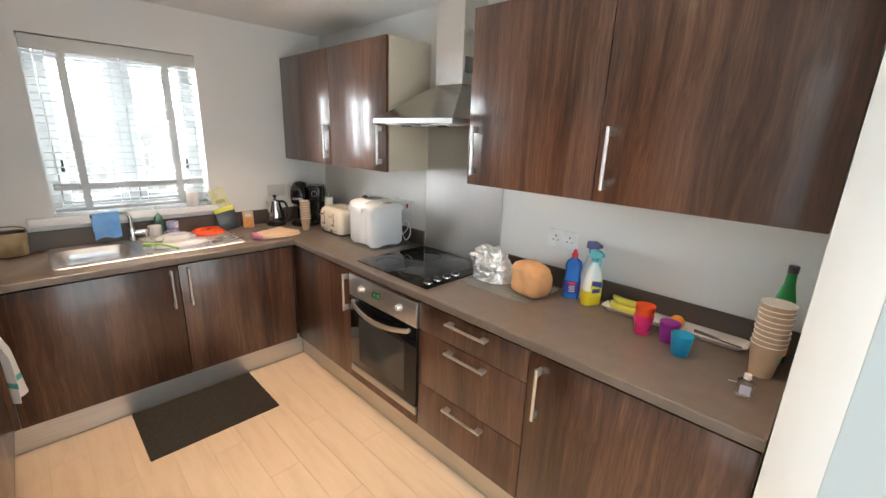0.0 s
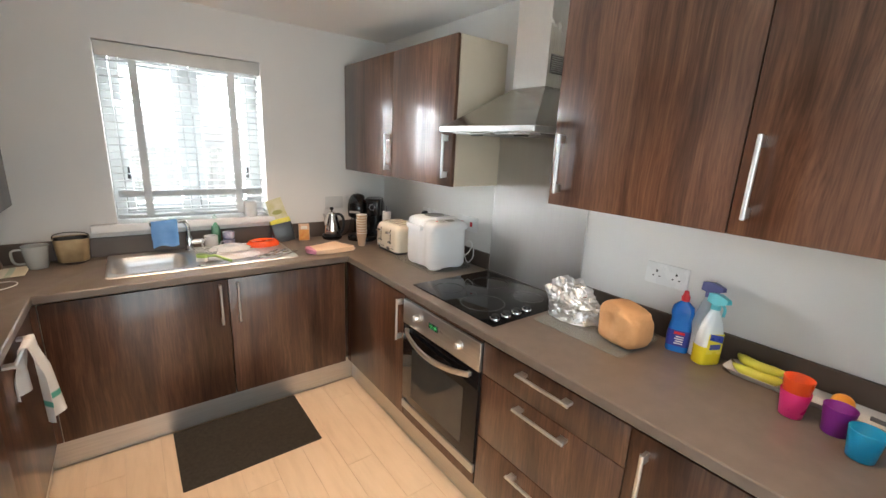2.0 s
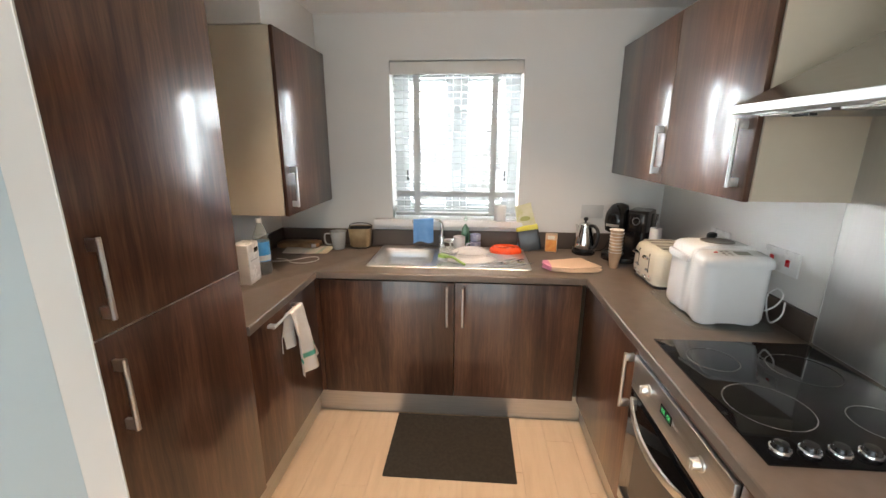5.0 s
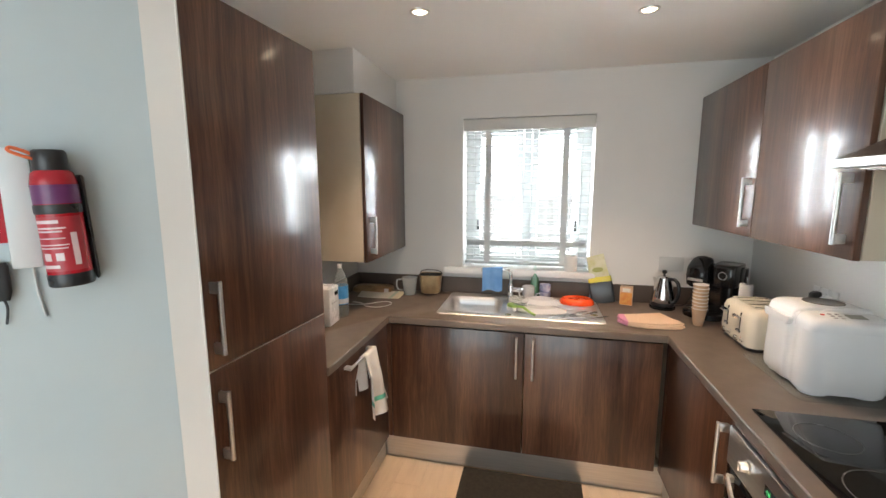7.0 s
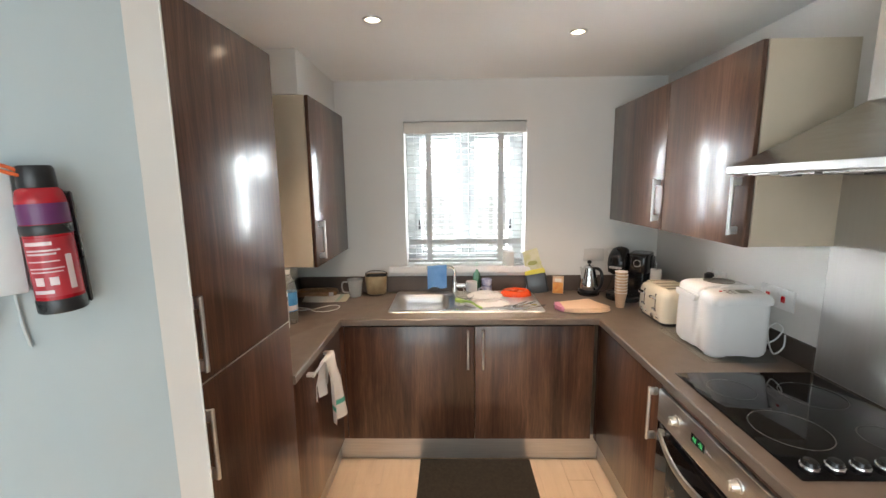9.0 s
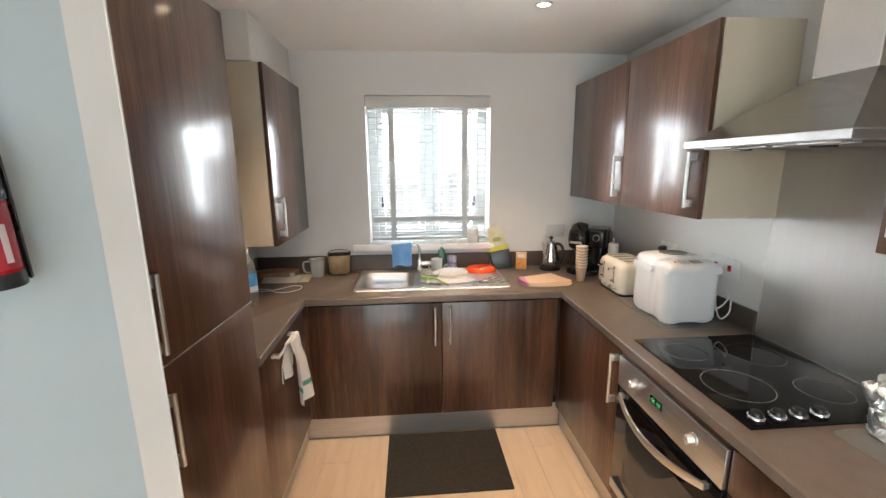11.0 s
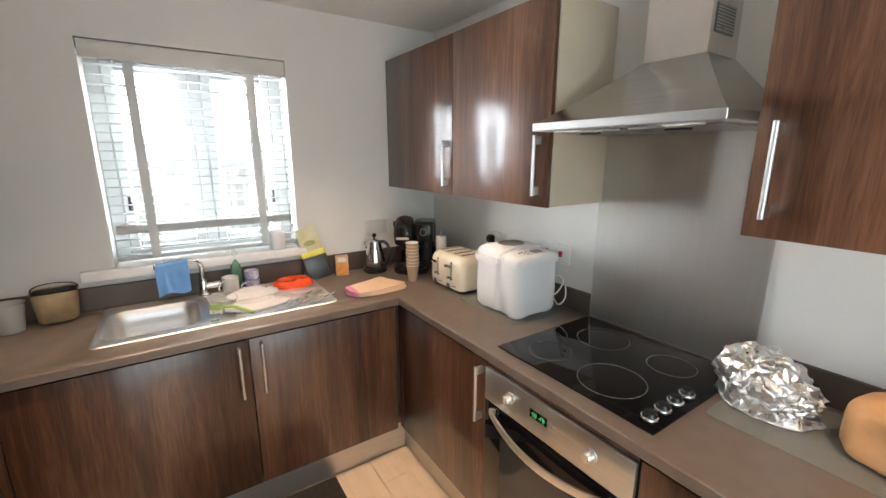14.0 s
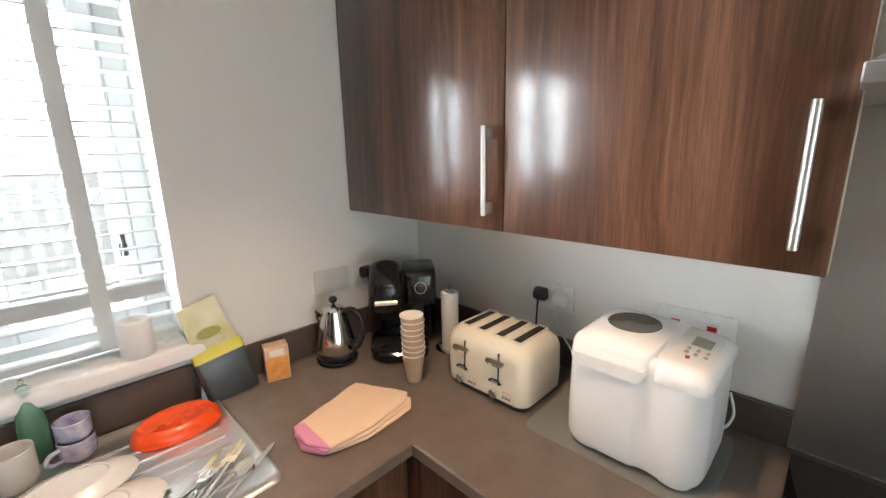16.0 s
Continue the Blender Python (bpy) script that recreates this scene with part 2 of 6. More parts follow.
def squircle(hx, hy, z, r, n=6, cx=0.0, cy=0.0):
    """A rounded rectangle as a ring of points."""
    r = min(r, hx - 1e-4, hy - 1e-4)
    out = []
    for sx, sy, a0 in ((1, 1, 0), (-1, 1, 90), (-1, -1, 180), (1, -1, 270)):
        for k in range(n + 1):
            a = radians(a0 + 90 * k / n)
            out.append((cx + sx * (hx - r) + r * math.cos(a), cy + sy * (hy - r) + r * math.sin(a), z))
    return out


def frame_ring(x0, x1, z0, z1, y0, y1, w, bevel=0.003, bm=None):
    """Four bars round an opening in a plane of constant y."""
    bm = bm or bmesh.new()
    box(x0, x0 + w, y0, y1, z0, z1, bevel, 1, bm)
    box(x1 - w, x1, y0, y1, z0, z1, bevel, 1, bm)
    box(x0 + w, x1 - w, y0, y1, z0, z0 + w, bevel, 1, bm)
    box(x0 + w, x1 - w, y0, y1, z1 - w, z1, bevel, 1, bm)
    return bm


def bar_handle(parent, a, b, out):
    """Satin bar between a and b, held off the door by two square posts. out: the way out of the door."""
    a, b, out = Vector(a), Vector(b), Vector(out)
    d = (b - a).normalized()
    a, b = a - out * 0.003, b - out * 0.003
    bm = rod(a, b, 0.0068, 14)
    for e in (a + d * 0.018, b - d * 0.018):
        c = bmesh.new()
        bmesh.ops.create_cube(c, size=1)
        side = d.cross(out)
        m = Matrix((d * 0.030, side * 0.0115, out * 0.031)).transposed().to_4x4()
        m.translation = e - out * 0.0172
        bmesh.ops.bevel(c, geom=list(c.edges), offset=0.06, segments=1, affect="EDGES")
        add(bm, c, m)
    return part("handle", bm, HANDLE, parent, "satin steel bar handle")


# ---- setting ----
XPL, XPR = 0.0, 1.565
WX0, WX1, WZ0, WZ1 = 0.445, 1.290, 1.085, 2.10

bm = bmesh.new()
box(XL - 0.12, WX0, YW, YW + 0.30, 0, CEIL, bm=bm)
box(WX1, XR + 0.12, YW, YW + 0.30, 0, CEIL, bm=bm)
box(WX0, WX1, YW, YW + 0.30, 0, WZ0, bm=bm)
box(WX0, WX1, YW, YW + 0.30, WZ1, CEIL, bm=bm)
solid("wall_north", bm, PAINT, "matt off-white painted wall round the kitchen window", "wall", "structure")
solid("wall_east", box(XR, XR + 0.12, 0.14, YW, 0, CEIL), PAINT, "matt off-white painted wall behind the hob run", "wall", "structure")
solid("wall_west", box(XL - 0.12, XL, 1.50, YW, 0, CEIL), PAINT, "matt off-white painted wall behind the side worktop", "wall", "structure")
solid("boxing", box(XL, -0.022, 2.89, YW, 2.146, CEIL, 0.002, 1), PAINT, "white plastered pipe boxing over the wall cupboard", "boxing", "structure")


def prism(plan):
    """Upright block from floor to ceiling over a plan outline."""
    return loops([[(x, y, z) for x, y in plan] for z in (0.0, CEIL)])


# the passage wall runs askew; its end beside the tall cupboard is cream
SKEW = pose(0.184, 1.566, 0, 0, 0, -36.87)
solid("wall_passage_west_end", prism([(0.184, 1.566), (0.1835, 1.5625), (0.181, 1.562), (0.1432, 1.5116), (0.06, 1.55), (0.06, 1.566)]), PAINT_CREAM, "cream painted wall end beside the tall cupboard", "wall", "structure")
bm = prism([(0.1430, 1.5114), (XL, 0.854), (XL - 0.12, 0.90), (XL - 0.12, 1.49), (0.058, 1.55)])
solid("wall_passage_west", bm, PAINT_BLUE, "pale blue painted wall with a fire extinguisher", "wall", "structure")
# unseen closing wall; the gap in it is made up for the side lamp
bm = bmesh.new()
loops([[(x, y, z) for x, y in ((XL, 0.854), (XL, 0.12), (XL - 0.12, 0.12), (XL - 0.12, 0.898))] for z in (0.0, CEIL)], bm)
for y0, y1, z0, z1 in ((-1.5, -1.27, 0, CEIL), (-1.27, 0.12, 0, 0.18), (-1.27, 0.12, 2.32, CEIL)):
    box(XL - 0.12, XL, y0, y1, z0, z1, bm=bm)
solid("wall_living_west", bm, PAINT_BLUE, "plain unseen closing wall with an opening for the side lamp", "wall", "structure")
solid("wall_passage_east_end", box(XPR, XR + 0.12, 0.17, 0.279, 0, CEIL, 0.002, 2), PAINT_CREAM, "white painted wall end beside the worktop", "wall", "structure")
solid("wall_passage_east", box(XPR, XPR + 0.12, -1.5, 0.17, 0, CEIL), PAINT_BLUE, "pale blue painted passage wall", "wall", "structure")
# unseen closing wall; its opening is made up for the rear lamp
bm = bmesh.new()
box(XL - 0.12, -0.25, -1.62, -1.5, 0, CEIL, bm=bm)
box(1.50, XPR + 0.12, -1.62, -1.5, 0, CEIL, bm=bm)
box(-0.25, 1.50, -1.62, -1.5, 0, 0.20, bm=bm)
box(-0.25, 1.50, -1.62, -1.5, 2.3, CEIL, bm=bm)
solid("wall_south", bm, PAINT_BLUE, "plain unseen closing wall with a tall opening for the rear lamp", "wall", "structure")
solid("ceiling", box(XL - 0.12, XR + 0.12, -1.62, YW + 0.3, CEIL, CEIL + 0.12), PAINT_CEIL, "white painted plasterboard ceiling", "ceiling", "structure")


# ---- window, blind and what lies outside ----
GLASS = clear("window_glass", (0.97, 0.99, 0.98), 0.0, 1.45)
win = thing("window_1", ((WX0 + WX1) / 2, YW + 0.2, WZ0), "white plastic two-casement window behind a blind", "window", kind="structure")
WY0, WY1 = YW + 0.17, YW + 0.24
part("window_frame", frame_ring(WX0, WX1, WZ0, WZ1, WY0, WY1, 0.056), UPVC, win)
mid = (WX0 + WX1) / 2 + 0.005
part("mullion", box(mid - 0.026, mid + 0.026, WY0, WY1, WZ0 + 0.058, WZ1 - 0.058, 0.003, 1), UPVC, win)
for a, b in ((WX0 + 0.058, mid - 0.028), (mid + 0.028, WX1 - 0.058)):
    sash = part("casement", frame_ring(a, b, WZ0 + 0.06, WZ1 - 0.06, WY0 - 0.018, WY1 - 0.02, 0.047, 0.006), UPVC, win)
    pane = part("pane", box(a + 0.042, b - 0.042, WY0 + 0.012, WY0 + 0.030, WZ0 + 0.11, WZ1 - 0.11), GLASS, sash)
    pane.visible_shadow = False
    hx = b - 0.030 if a > mid else a + 0.030
    hb = box(hx - 0.010, hx + 0.010, WY0 - 0.026, WY0 - 0.016, 1.345, 1.385, 0.003, 1)
    box(hx - 0.006, hx + 0.006, WY0 - 0.044, WY0 - 0.034, 1.35, 1.42, 0.003, 2, hb)
    box(hx - 0.006, hx + 0.006, WY0 - 0.040, WY0 - 0.022, 1.362, 1.376, 0.001, 1, hb)
    part("catch", hb, BLACK_PLASTIC, sash, "dark window catch")
bm = box(0.320, 1.412, YW - 0.052, YW - 0.001, 1.050, 1.100, 0.010, 3)
box(WX0 + 0.003, WX1 - 0.003, YW - 0.02, WY0, 1.0852, 1.0995, 0, 1, bm)
part("window_sill", bm, GLOSS_WHITE, win, "white gloss-painted window board")

blind = thing("venetian_blind", (mid, YW + 0.05, WZ1), "white wooden venetian blind lowered with open slats and grey tapes", "blind")
BX0, BX1, BY = WX0 + 0.012, WX1 - 0.012, YW + 0.052
part("valance", box(WX0 + 0.004, WX1 - 0.004, YW - 0.004, YW + 0.014, 2.020, 2.094, 0.004, 2), stained("valance_white", (0.66, 0.64, 0.60), (0.70, 0.68, 0.64), 0.5), blind)
part("headrail", box(BX0, BX1, YW + 0.025, YW + 0.085, 2.045, 2.090, 0.002, 1), UPVC, blind)
rings = []
for x in (BX0, BX1):
    ring = []
    for k in range(7):
        u = k / 6 - 0.5
        ring.append((x, u * 0.048, 0.003 * (1 - 4 * u * u) + 0.0014))
    for k in range(6, -1, -1):
        u = k / 6 - 0.5
        ring.append((x, u * 0.048, 0.003 * (1 - 4 * u * u) - 0.0014))
    rings.append(ring)
slat_me = link_mesh("slat", loops(rings), SLAT)
SLAT_Z = [2.005 - 0.0415 * i for i in range(18)] + [1.215, 1.175]
for i, z in enumerate(SLAT_Z):
    s = new("slat", slat_me)
    s.parent = blind
    s.matrix_basis = Matrix.Translation(-BASE[blind]) @ pose(0, BY, z, -3 + 3 * math.sin(i * 2.1), 0.12 * math.sin(i * 1.3), 0)
part("lower_rail", box(BX0 + 0.012, BX1 - 0.012, BY - 0.024, BY + 0.024, 1.246, 1.284, 0.004, 2), SLAT, blind)
part("bottom_rail", box(BX0, BX1, BY - 0.026, BY + 0.026, 1.118, 1.138, 0.004, 2), SLAT, blind)
for x in (0.612, 1.118):
    bm = box(x - 0.019, x + 0.019, BY - 0.0285, BY - 0.0275, 1.125, 2.03)
    box(x - 0.019, x + 0.019, BY + 0.0275, BY + 0.0285, 1.125, 2.03, bm=bm)
    part("tape", bm, TAPE, blind, "grey ladder tape")

out = Nodes("outside_glow")
tc = out.coords((1, 1, 1))
sep = out.n("SeparateXYZ")
out.l(tc, sep.inputs[0])
mr = out.n("MapRange", From_Min=-2.0, From_Max=6.0)
out.l(sep.outputs["Z"], mr.inputs[0])
roofs = out.noise(out.coords((0.35, 1, 0.9)), 1.0, 3, 0.6)
jag = out.n("MapRange", To_Min=-0.06, To_Max=0.06)
out.l(roofs, jag.inputs[0])
edge = out.n("Math")
out.l(mr.outputs[0], edge.inputs[0])
out.l(jag.outputs[0], edge.inputs[1])
oc = out.ramp(edge.outputs[0], [(0.0, (0.022, 0.022, 0.022)), (0.40, (0.028, 0.028, 0.028)), (0.44, (0.040, 0.041, 0.042)), (0.52, (0.050, 0.051, 0.053)), (0.56, (0.91, 0.96, 1.0))])
out.l(oc, out.b.inputs["Emission Color"])
out.set(Emission_Strength=22.0, Base_Color=(0, 0, 0, 1))
solid("backdrop", box(-26, 27, 16.0, 16.1, -4, 26), out.m, "bright overcast sky over distant pale roofs", "sky", "structure")
# ground surface is assumed, kept pale to bounce light up into the blind
solid("ground", box(-26, 27, YW + 0.31, 16, -1.2, -1.1), stained("paving_pale", (0.46, 0.45, 0.43), (0.54, 0.53, 0.50), 0.9, scale=3.0), "assumed ground outside, made pale to bounce light into the window", "ground", "structure")
fence = thing("fence", (0.9, 12.5, -1.1), "tall pale timber fence seen through the blind", "fence")
FEN = stained("fence_timber", (0.34, 0.34, 0.33), (0.46, 0.45, 0.43), 0.8)
pk = link_mesh("picket", loops([[(-w, -0.012, z), (w, -0.012, z), (w, 0.012, z), (-w, 0.012, z)] for w, z in ((0.078, 0.0), (0.078, 2.36), (0.022, 2.43))]), FEN)
for i in range(56):
    p = new("picket", pk)
    p.parent = fence
    p.location = (-7.7 + i * 0.28, 0, 0)
for z in (0.3, 1.3, 2.1):
    part("rail", box(-6.9, 8.7, 12.52, 12.57, -1.1 + z, -1.0 + z), FEN, fence)

# ---- plinth, cupboards ----
DT = 0.019  # door thickness
XF, YF, XLF, XT = 1.612, 2.950, 0.112, 0.096  # door faces of the three runs
solid("plinth", box(XF + 0.035, XF + 0.050, 0.285, YF + 0.034, 0.0, 0.150, 0.001, 1), ALU, "brushed aluminium plinth under the hob run", "plinth", "structure")
solid("plinth", box(XLF - 0.035, XF + 0.034, YF + 0.035, YF + 0.050, 0.0, 0.150, 0.001, 1), ALU, "brushed aluminium plinth under the sink run", "plinth", "structure")
solid("plinth", box(XLF - 0.050, XLF - 0.035, 1.640, YF + 0.034, 0.0, 0.150, 0.001, 1), ALU, "brushed aluminium plinth under the side run", "plinth", "structure")

G = 0.0018  # half a door gap


def face_x(x0, y0, y1, z0, z1, side):
    """A door leaf in a plane of constant x; side: which way it faces."""
    return box(x0, x0 - side * DT, y0 + G, y1 - G, z0 + G, z1 - G, 0.0018, 2)


def base_x(name, label, y0, y1, xf, side, back, z0=0.15, z1=0.868):
    c = thing(name, ((xf + back) / 2, (y0 + y1) / 2, 0.0), label, "cabinet")
    part("body", box(xf - side * (DT + 0.002), back, y0 + 0.001, y1 - 0.001, z0, z1), CARCASS, c)
    return c


# hob run
c = base_x("base_cabinet", "gloss walnut corner base cupboard under the worktop", 2.245, 2.972, XF, -1, XR - 0.01)
d = part("door", face_x(XF, 2.247, YF - 0.022, 0.152, 0.862, -1), WOOD, c)
bar_handle(d, (XF - 0.036, 2.274, 0.607), (XF - 0.036, 2.274, 0.838), (-1, 0, 0))
part("corner_post", box(XF, XF + DT, YF - 0.020, YF + 0.02, 0.152, 0.862, 0.001, 1), WOOD, c)

c = base_x("drawer_unit", "gloss walnut three-drawer base unit with bar handles", 1.004, 1.637, XF, -1, XR - 0.01)
for z0, z1, hz in ((0.716, 0.862, 0.826), (0.420, 0.716, 0.680), (0.152, 0.420, 0.378)):
    d = part("drawer_front", face_x(XF, 1.004, 1.637, z0, z1, -1), WOOD, c)
    bar_handle(d, (XF - 0.036, 1.198, hz), (XF - 0.036, 1.430, hz), (-1, 0, 0))

c = base_x("base_cabinet", "gloss walnut base cupboard beside the drawers", 0.283, 1.004, XF, -1, XR - 0.01)
d = part("door", face_x(XF, 0.285, 1.004, 0.152, 0.862, -1), WOOD, c)
bar_handle(d, (XF - 0.036, 0.950, 0.597), (XF - 0.036, 0.950, 0.820), (-1, 0, 0))

# sink run
c = thing("base_cabinet", (0.87, 3.25, 0), "gloss walnut double-door sink cupboard under the worktop", "cabinet")
bm = bmesh.new()
for x0, x1, y0, y1, z0, z1 in ((XLF + 0.02, 1.63, 3.54, 3.56, 0.15, 0.868), (XLF + 0.02, XLF + 0.038, YF + 0.021, 3.54, 0.15, 0.868), (1.612 + 0.022, 1.652, YF + 0.021, 3.54, 0.15, 0.868), (XLF + 0.038, 1.634, YF + 0.021, 3.54, 0.15, 0.168)):
    box(x0, x1, y0, y1, z0, z1, bm=bm)
part("body", bm, CARCASS, c)
part("corner_post", box(XLF - 0.018, XLF + 0.022, YF + 0.001, YF + DT, 0.154, 0.860, 0.001, 1), WOOD, c)
for x0, x1, hx in ((XLF + 0.024, 0.899, 0.858), (0.899, XF - 0.022, 0.945)):
    d = part("door", box(x0 + G, x1 - G, YF, YF + DT, 0.154, 0.860, 0.0018, 2), WOOD, c)
    bar_handle(d, (hx, YF - 0.036, 0.611), (hx, YF - 0.036, 0.842), (0, -1, 0))

# side run
c = base_x("dishwasher", "integrated dishwasher behind a gloss walnut door with a bar handle", 2.231, 2.945, XLF, 1, XL + 0.01)
d = part("door", face_x(XLF, 2.231, YF - 0.004, 0.152, 0.862, 1), WOOD, c)
bar_handle(d, (XLF + 0.040, 2.38, 0.835), (XLF + 0.040, 2.66, 0.835), (1, 0, 0))

c = thing("tall_cabinet", (XLF - 0.22, 1.94, 0), "tall gloss walnut fridge cupboard with two doors", "cabinet")
part("body", box(XL + 0.06, XT - DT - 0.003, 1.600, 2.196, 0.15, 2.140), WOOD_EDGE, c)
for z0, z1, ha, hb in ((0.152, 1.143, 0.873, 1.080), (1.143, 2.140, 1.187, 1.393)):
    d = part("door", face_x(XT, 1.574, 2.228, z0, z1, 1), WOOD, c)
    bar_handle(d, (XT + 0.032, 1.690, ha), (XT + 0.032, 1.690, hb), (1, 0, 0))

part("edge_strip", box(XT - DT, XT + 0.0008, 1.576, 2.226, 1.1412, 1.1448), HANDLE, c, "bright metal strip between the doors")
turn_c = Matrix.Translation((XT, 1.75, 0)) @ pose(0, 0, 0, 0, 0, -3.2) @ Matrix.Translation((-XT, -1.75, 0))
c.matrix_world = turn_c @ Matrix.Translation(BASE[c])

# wall cupboards
XW, ZW0, ZW1 = 1.876, 1.422, 2.164


def wall_unit(name, label, y0, y1, xf, side, back, z0, z1, doors):
    u = thing(name, ((xf + back) / 2, (y0 + y1) / 2, z0), label, "cabinet")
    xi = xf - side * (DT + 0.003)
    bm = box(xi, back, y0, y0 + 0.018, z0, z1, 0.001, 1)
    box(xi, back, y1 - 0.018, y1, z0, z1, 0.001, 1, bm)
    box(xi, back, y0 + 0.018, y1 - 0.018, z0 + 0.001, z0 + 0.019, 0, 1, bm)
    box(xi, back, y0 + 0.018, y1 - 0.018, z1 - 0.019, z1 - 0.001, 0, 1, bm)
    part("body", bm, CARCASS, u)
    for a, b, hy, h0, h1 in doors:
        d = part("door", face_x(xf, a, b, z0 - 0.004, z1 + 0.002, side), WOOD, u)
        bar_handle(d, (xf + side * 0.036, hy, h0), (xf + side * 0.036, hy, h1), (side, 0, 0))
    return u


wall_unit("wall_cabinet", "gloss walnut two-door wall cupboard beside the window", 2.240, YW - 0.004, XW, -1, XR - 0.003, ZW0, ZW1, ((2.240, 2.860, 2.286, 1.463, 1.686), (2.860, YW - 0.005, 2.898, 1.463, 1.686)))
wall_unit("wall_cabinet", "gloss walnut two-door wall cupboard over the long worktop", 0.283, 1.602, XW, -1, XR - 0.003, ZW0, ZW1 + 0.02, ((0.283, 0.962, 0.920, 1.468, 1.694), (0.962, 1.602, 1.553, 1.468, 1.690)))
wall_unit("wall_cabinet", "gloss walnut wall cupboard with a beige side panel", 2.885, YW - 0.004, 0.028, 1, XL + 0.003, 1.229, 2.140, ((2.885, YW - 0.005, 2.945, 1.268, 1.482),))

# worktop: three slabs in one, cut out for the sink bowl
BX = (0.398, 0.752, 3.110, 3.470)
bm = bmesh.new()
XE, YE, XLE, WT0, WT1 = 1.600, 2.930, 0.131, 0.872, 0.910
ws = [(XE, 0.283), (XR - 0.002, 0.283), (XR - 0.002, YW - 0.002), (XL + 0.002, YW - 0.002), (XL + 0.002, 2.231), (XLE, 2.231), (XLE, YE), (XE, YE)]
e = 0.004
inner = [(XE + e, 0.283), (XR - 0.002, 0.283), (XR - 0.002, YW - 0.002), (XL + 0.002, YW - 0.002), (XL + 0.002, 2.231), (XLE - e, 2.231), (XLE - e, YE + e), (XE + e, YE + e)]
bm = loops([[(x, y, WT0) for x, y in inner], [(x, y, WT0 + e) for x, y in ws], [(x, y, WT1 - e) for x, y in ws], [(x, y, WT1) for x, y in inner]])
worktop = thing("worktop", (0.9, 2.9, WT0), "taupe laminate worktop running round three sides", "worktop")
wt = part("top", bm, WORKTOP, worktop)
cut = new("cutter", link_mesh("cutter", box(BX[0], BX[1], BX[2], BX[3], 0.8, 1.0), WORKTOP))
mod = wt.modifiers.new("sink_hole", "BOOLEAN")
mod.object, mod.solver = cut, "EXACT"
bpy.context.view_layer.update()
holed = bpy.data.meshes.new_from_object(wt.evaluated_get(bpy.context.evaluated_depsgraph_get()))
wt.modifiers.remove(mod)
wt.data = holed
bpy.data.objects.remove(cut)
for a in ((XR - 0.016, XR - 0.002, 0.284, 1.626, WT1, 1.010), (XR - 0.016, XR - 0.002, 2.253, YW - 0.017, WT1, 1.010), (XL + 0.017, XR - 0.002, YW - 0.016, YW - 0.002, WT1, 1.022), (XL + 0.002, XL + 0.016, 2.25, YW - 0.002, WT1, 1.022)):
    part("upstand", box(*a, 0.002, 1), UPSTAND, worktop, "dark brown laminate upstand")

# ---- floor of boards laid along the room ----
FLOOR = Nodes("floor_board")
v = FLOOR.coords((1, 0.12, 1), True)
f1 = FLOOR.noise(v, 26.0, 5, 0.6)
base = FLOOR.ramp(f1, [(0.25, (0.64, 0.475, 0.315)), (0.5, (0.71, 0.54, 0.37)), (0.75, (0.75, 0.58, 0.41))])
st = FLOOR.noise(FLOOR.coords((1, 0.22, 1), True), 38.0, 3, 0.5)
mark = FLOOR.ramp(st, [(0.72, (0, 0, 0)), (0.84, (0.7, 0.7, 0.7))])
FLOOR.l(FLOOR.mix(mark, base, (0.44, 0.33, 0.22)), FLOOR.b.inputs["Base Color"])
FLOOR.set(Roughness=0.38)
FLOOR.bump(f1, 0.1, 0.001)
floor = solid("floor", box(XL - 0.12, XR + 0.12, -1.62, YW, -0.10, -0.0045), stained("joint_tan", (0.56, 0.43, 0.30), (0.62, 0.48, 0.34), 0.6), "pale cream oak-effect plank floor", "floor", "structure")

# ---- oven, hob, hood ----
oven = thing("oven", (1.9, 1.94, 0.15), "built-in electric oven with steel panel and black glass door", "oven")
OY0, OY1, OX = 1.640, 2.243, 1.600
part("body", box(XF + 0.004, XR - 0.02, OY0 + 0.002, OY1 - 0.002, 0.154, 0.868), DARK, oven)
panel = part("control_panel", box(OX, XF + 0.003, OY0 + 0.002, OY1 - 0.002, 0.718, 0.850, 0.003, 2), STEEL_FLAT, oven, "brushed steel control panel")
for ky in (2.105, 1.772):
    mk = Matrix.Translation((OX, ky, 0.790)) @ pose(0, 0, 0, 0, -90, 0)
    kb = lathe([(0.021, 0), (0.021, 0.004), (0.017, 0.006), (0.0155, 0.024), (0.013, 0.027)], 24, m=mk)
    box(OX - 0.030, OX - 0.020, ky - 0.003, ky + 0.003, 0.776, 0.804, 0.001, 1, kb)
    part("knob", kb, HANDLE, panel, "round steel knob")
part("clock_display", box(OX - 0.0015, OX + 0.001, 1.935, 2.010, 0.776, 0.806, 0.0005, 1), BLACK_GLASS, panel)
LED = glow("clock_green", (0.08, 0.50, 0.16), 0.7)
bm = bmesh.new()
for k, yy in enumerate((1.998, 1.984, 1.964, 1.950)):
    box(OX - 0.0022, OX - 0.0012, yy - 0.004, yy - 0.0025, 0.782, 0.800, bm=bm)
    box(OX - 0.0022, OX - 0.0012, yy - 0.004, yy + 0.004, 0.790, 0.792, bm=bm)
    if k % 2:
        box(OX - 0.0022, OX - 0.0012, yy + 0.0025, yy + 0.004, 0.782, 0.800, bm=bm)
part("digits", bm, LED, panel, "green clock digits")
bm = bmesh.new()
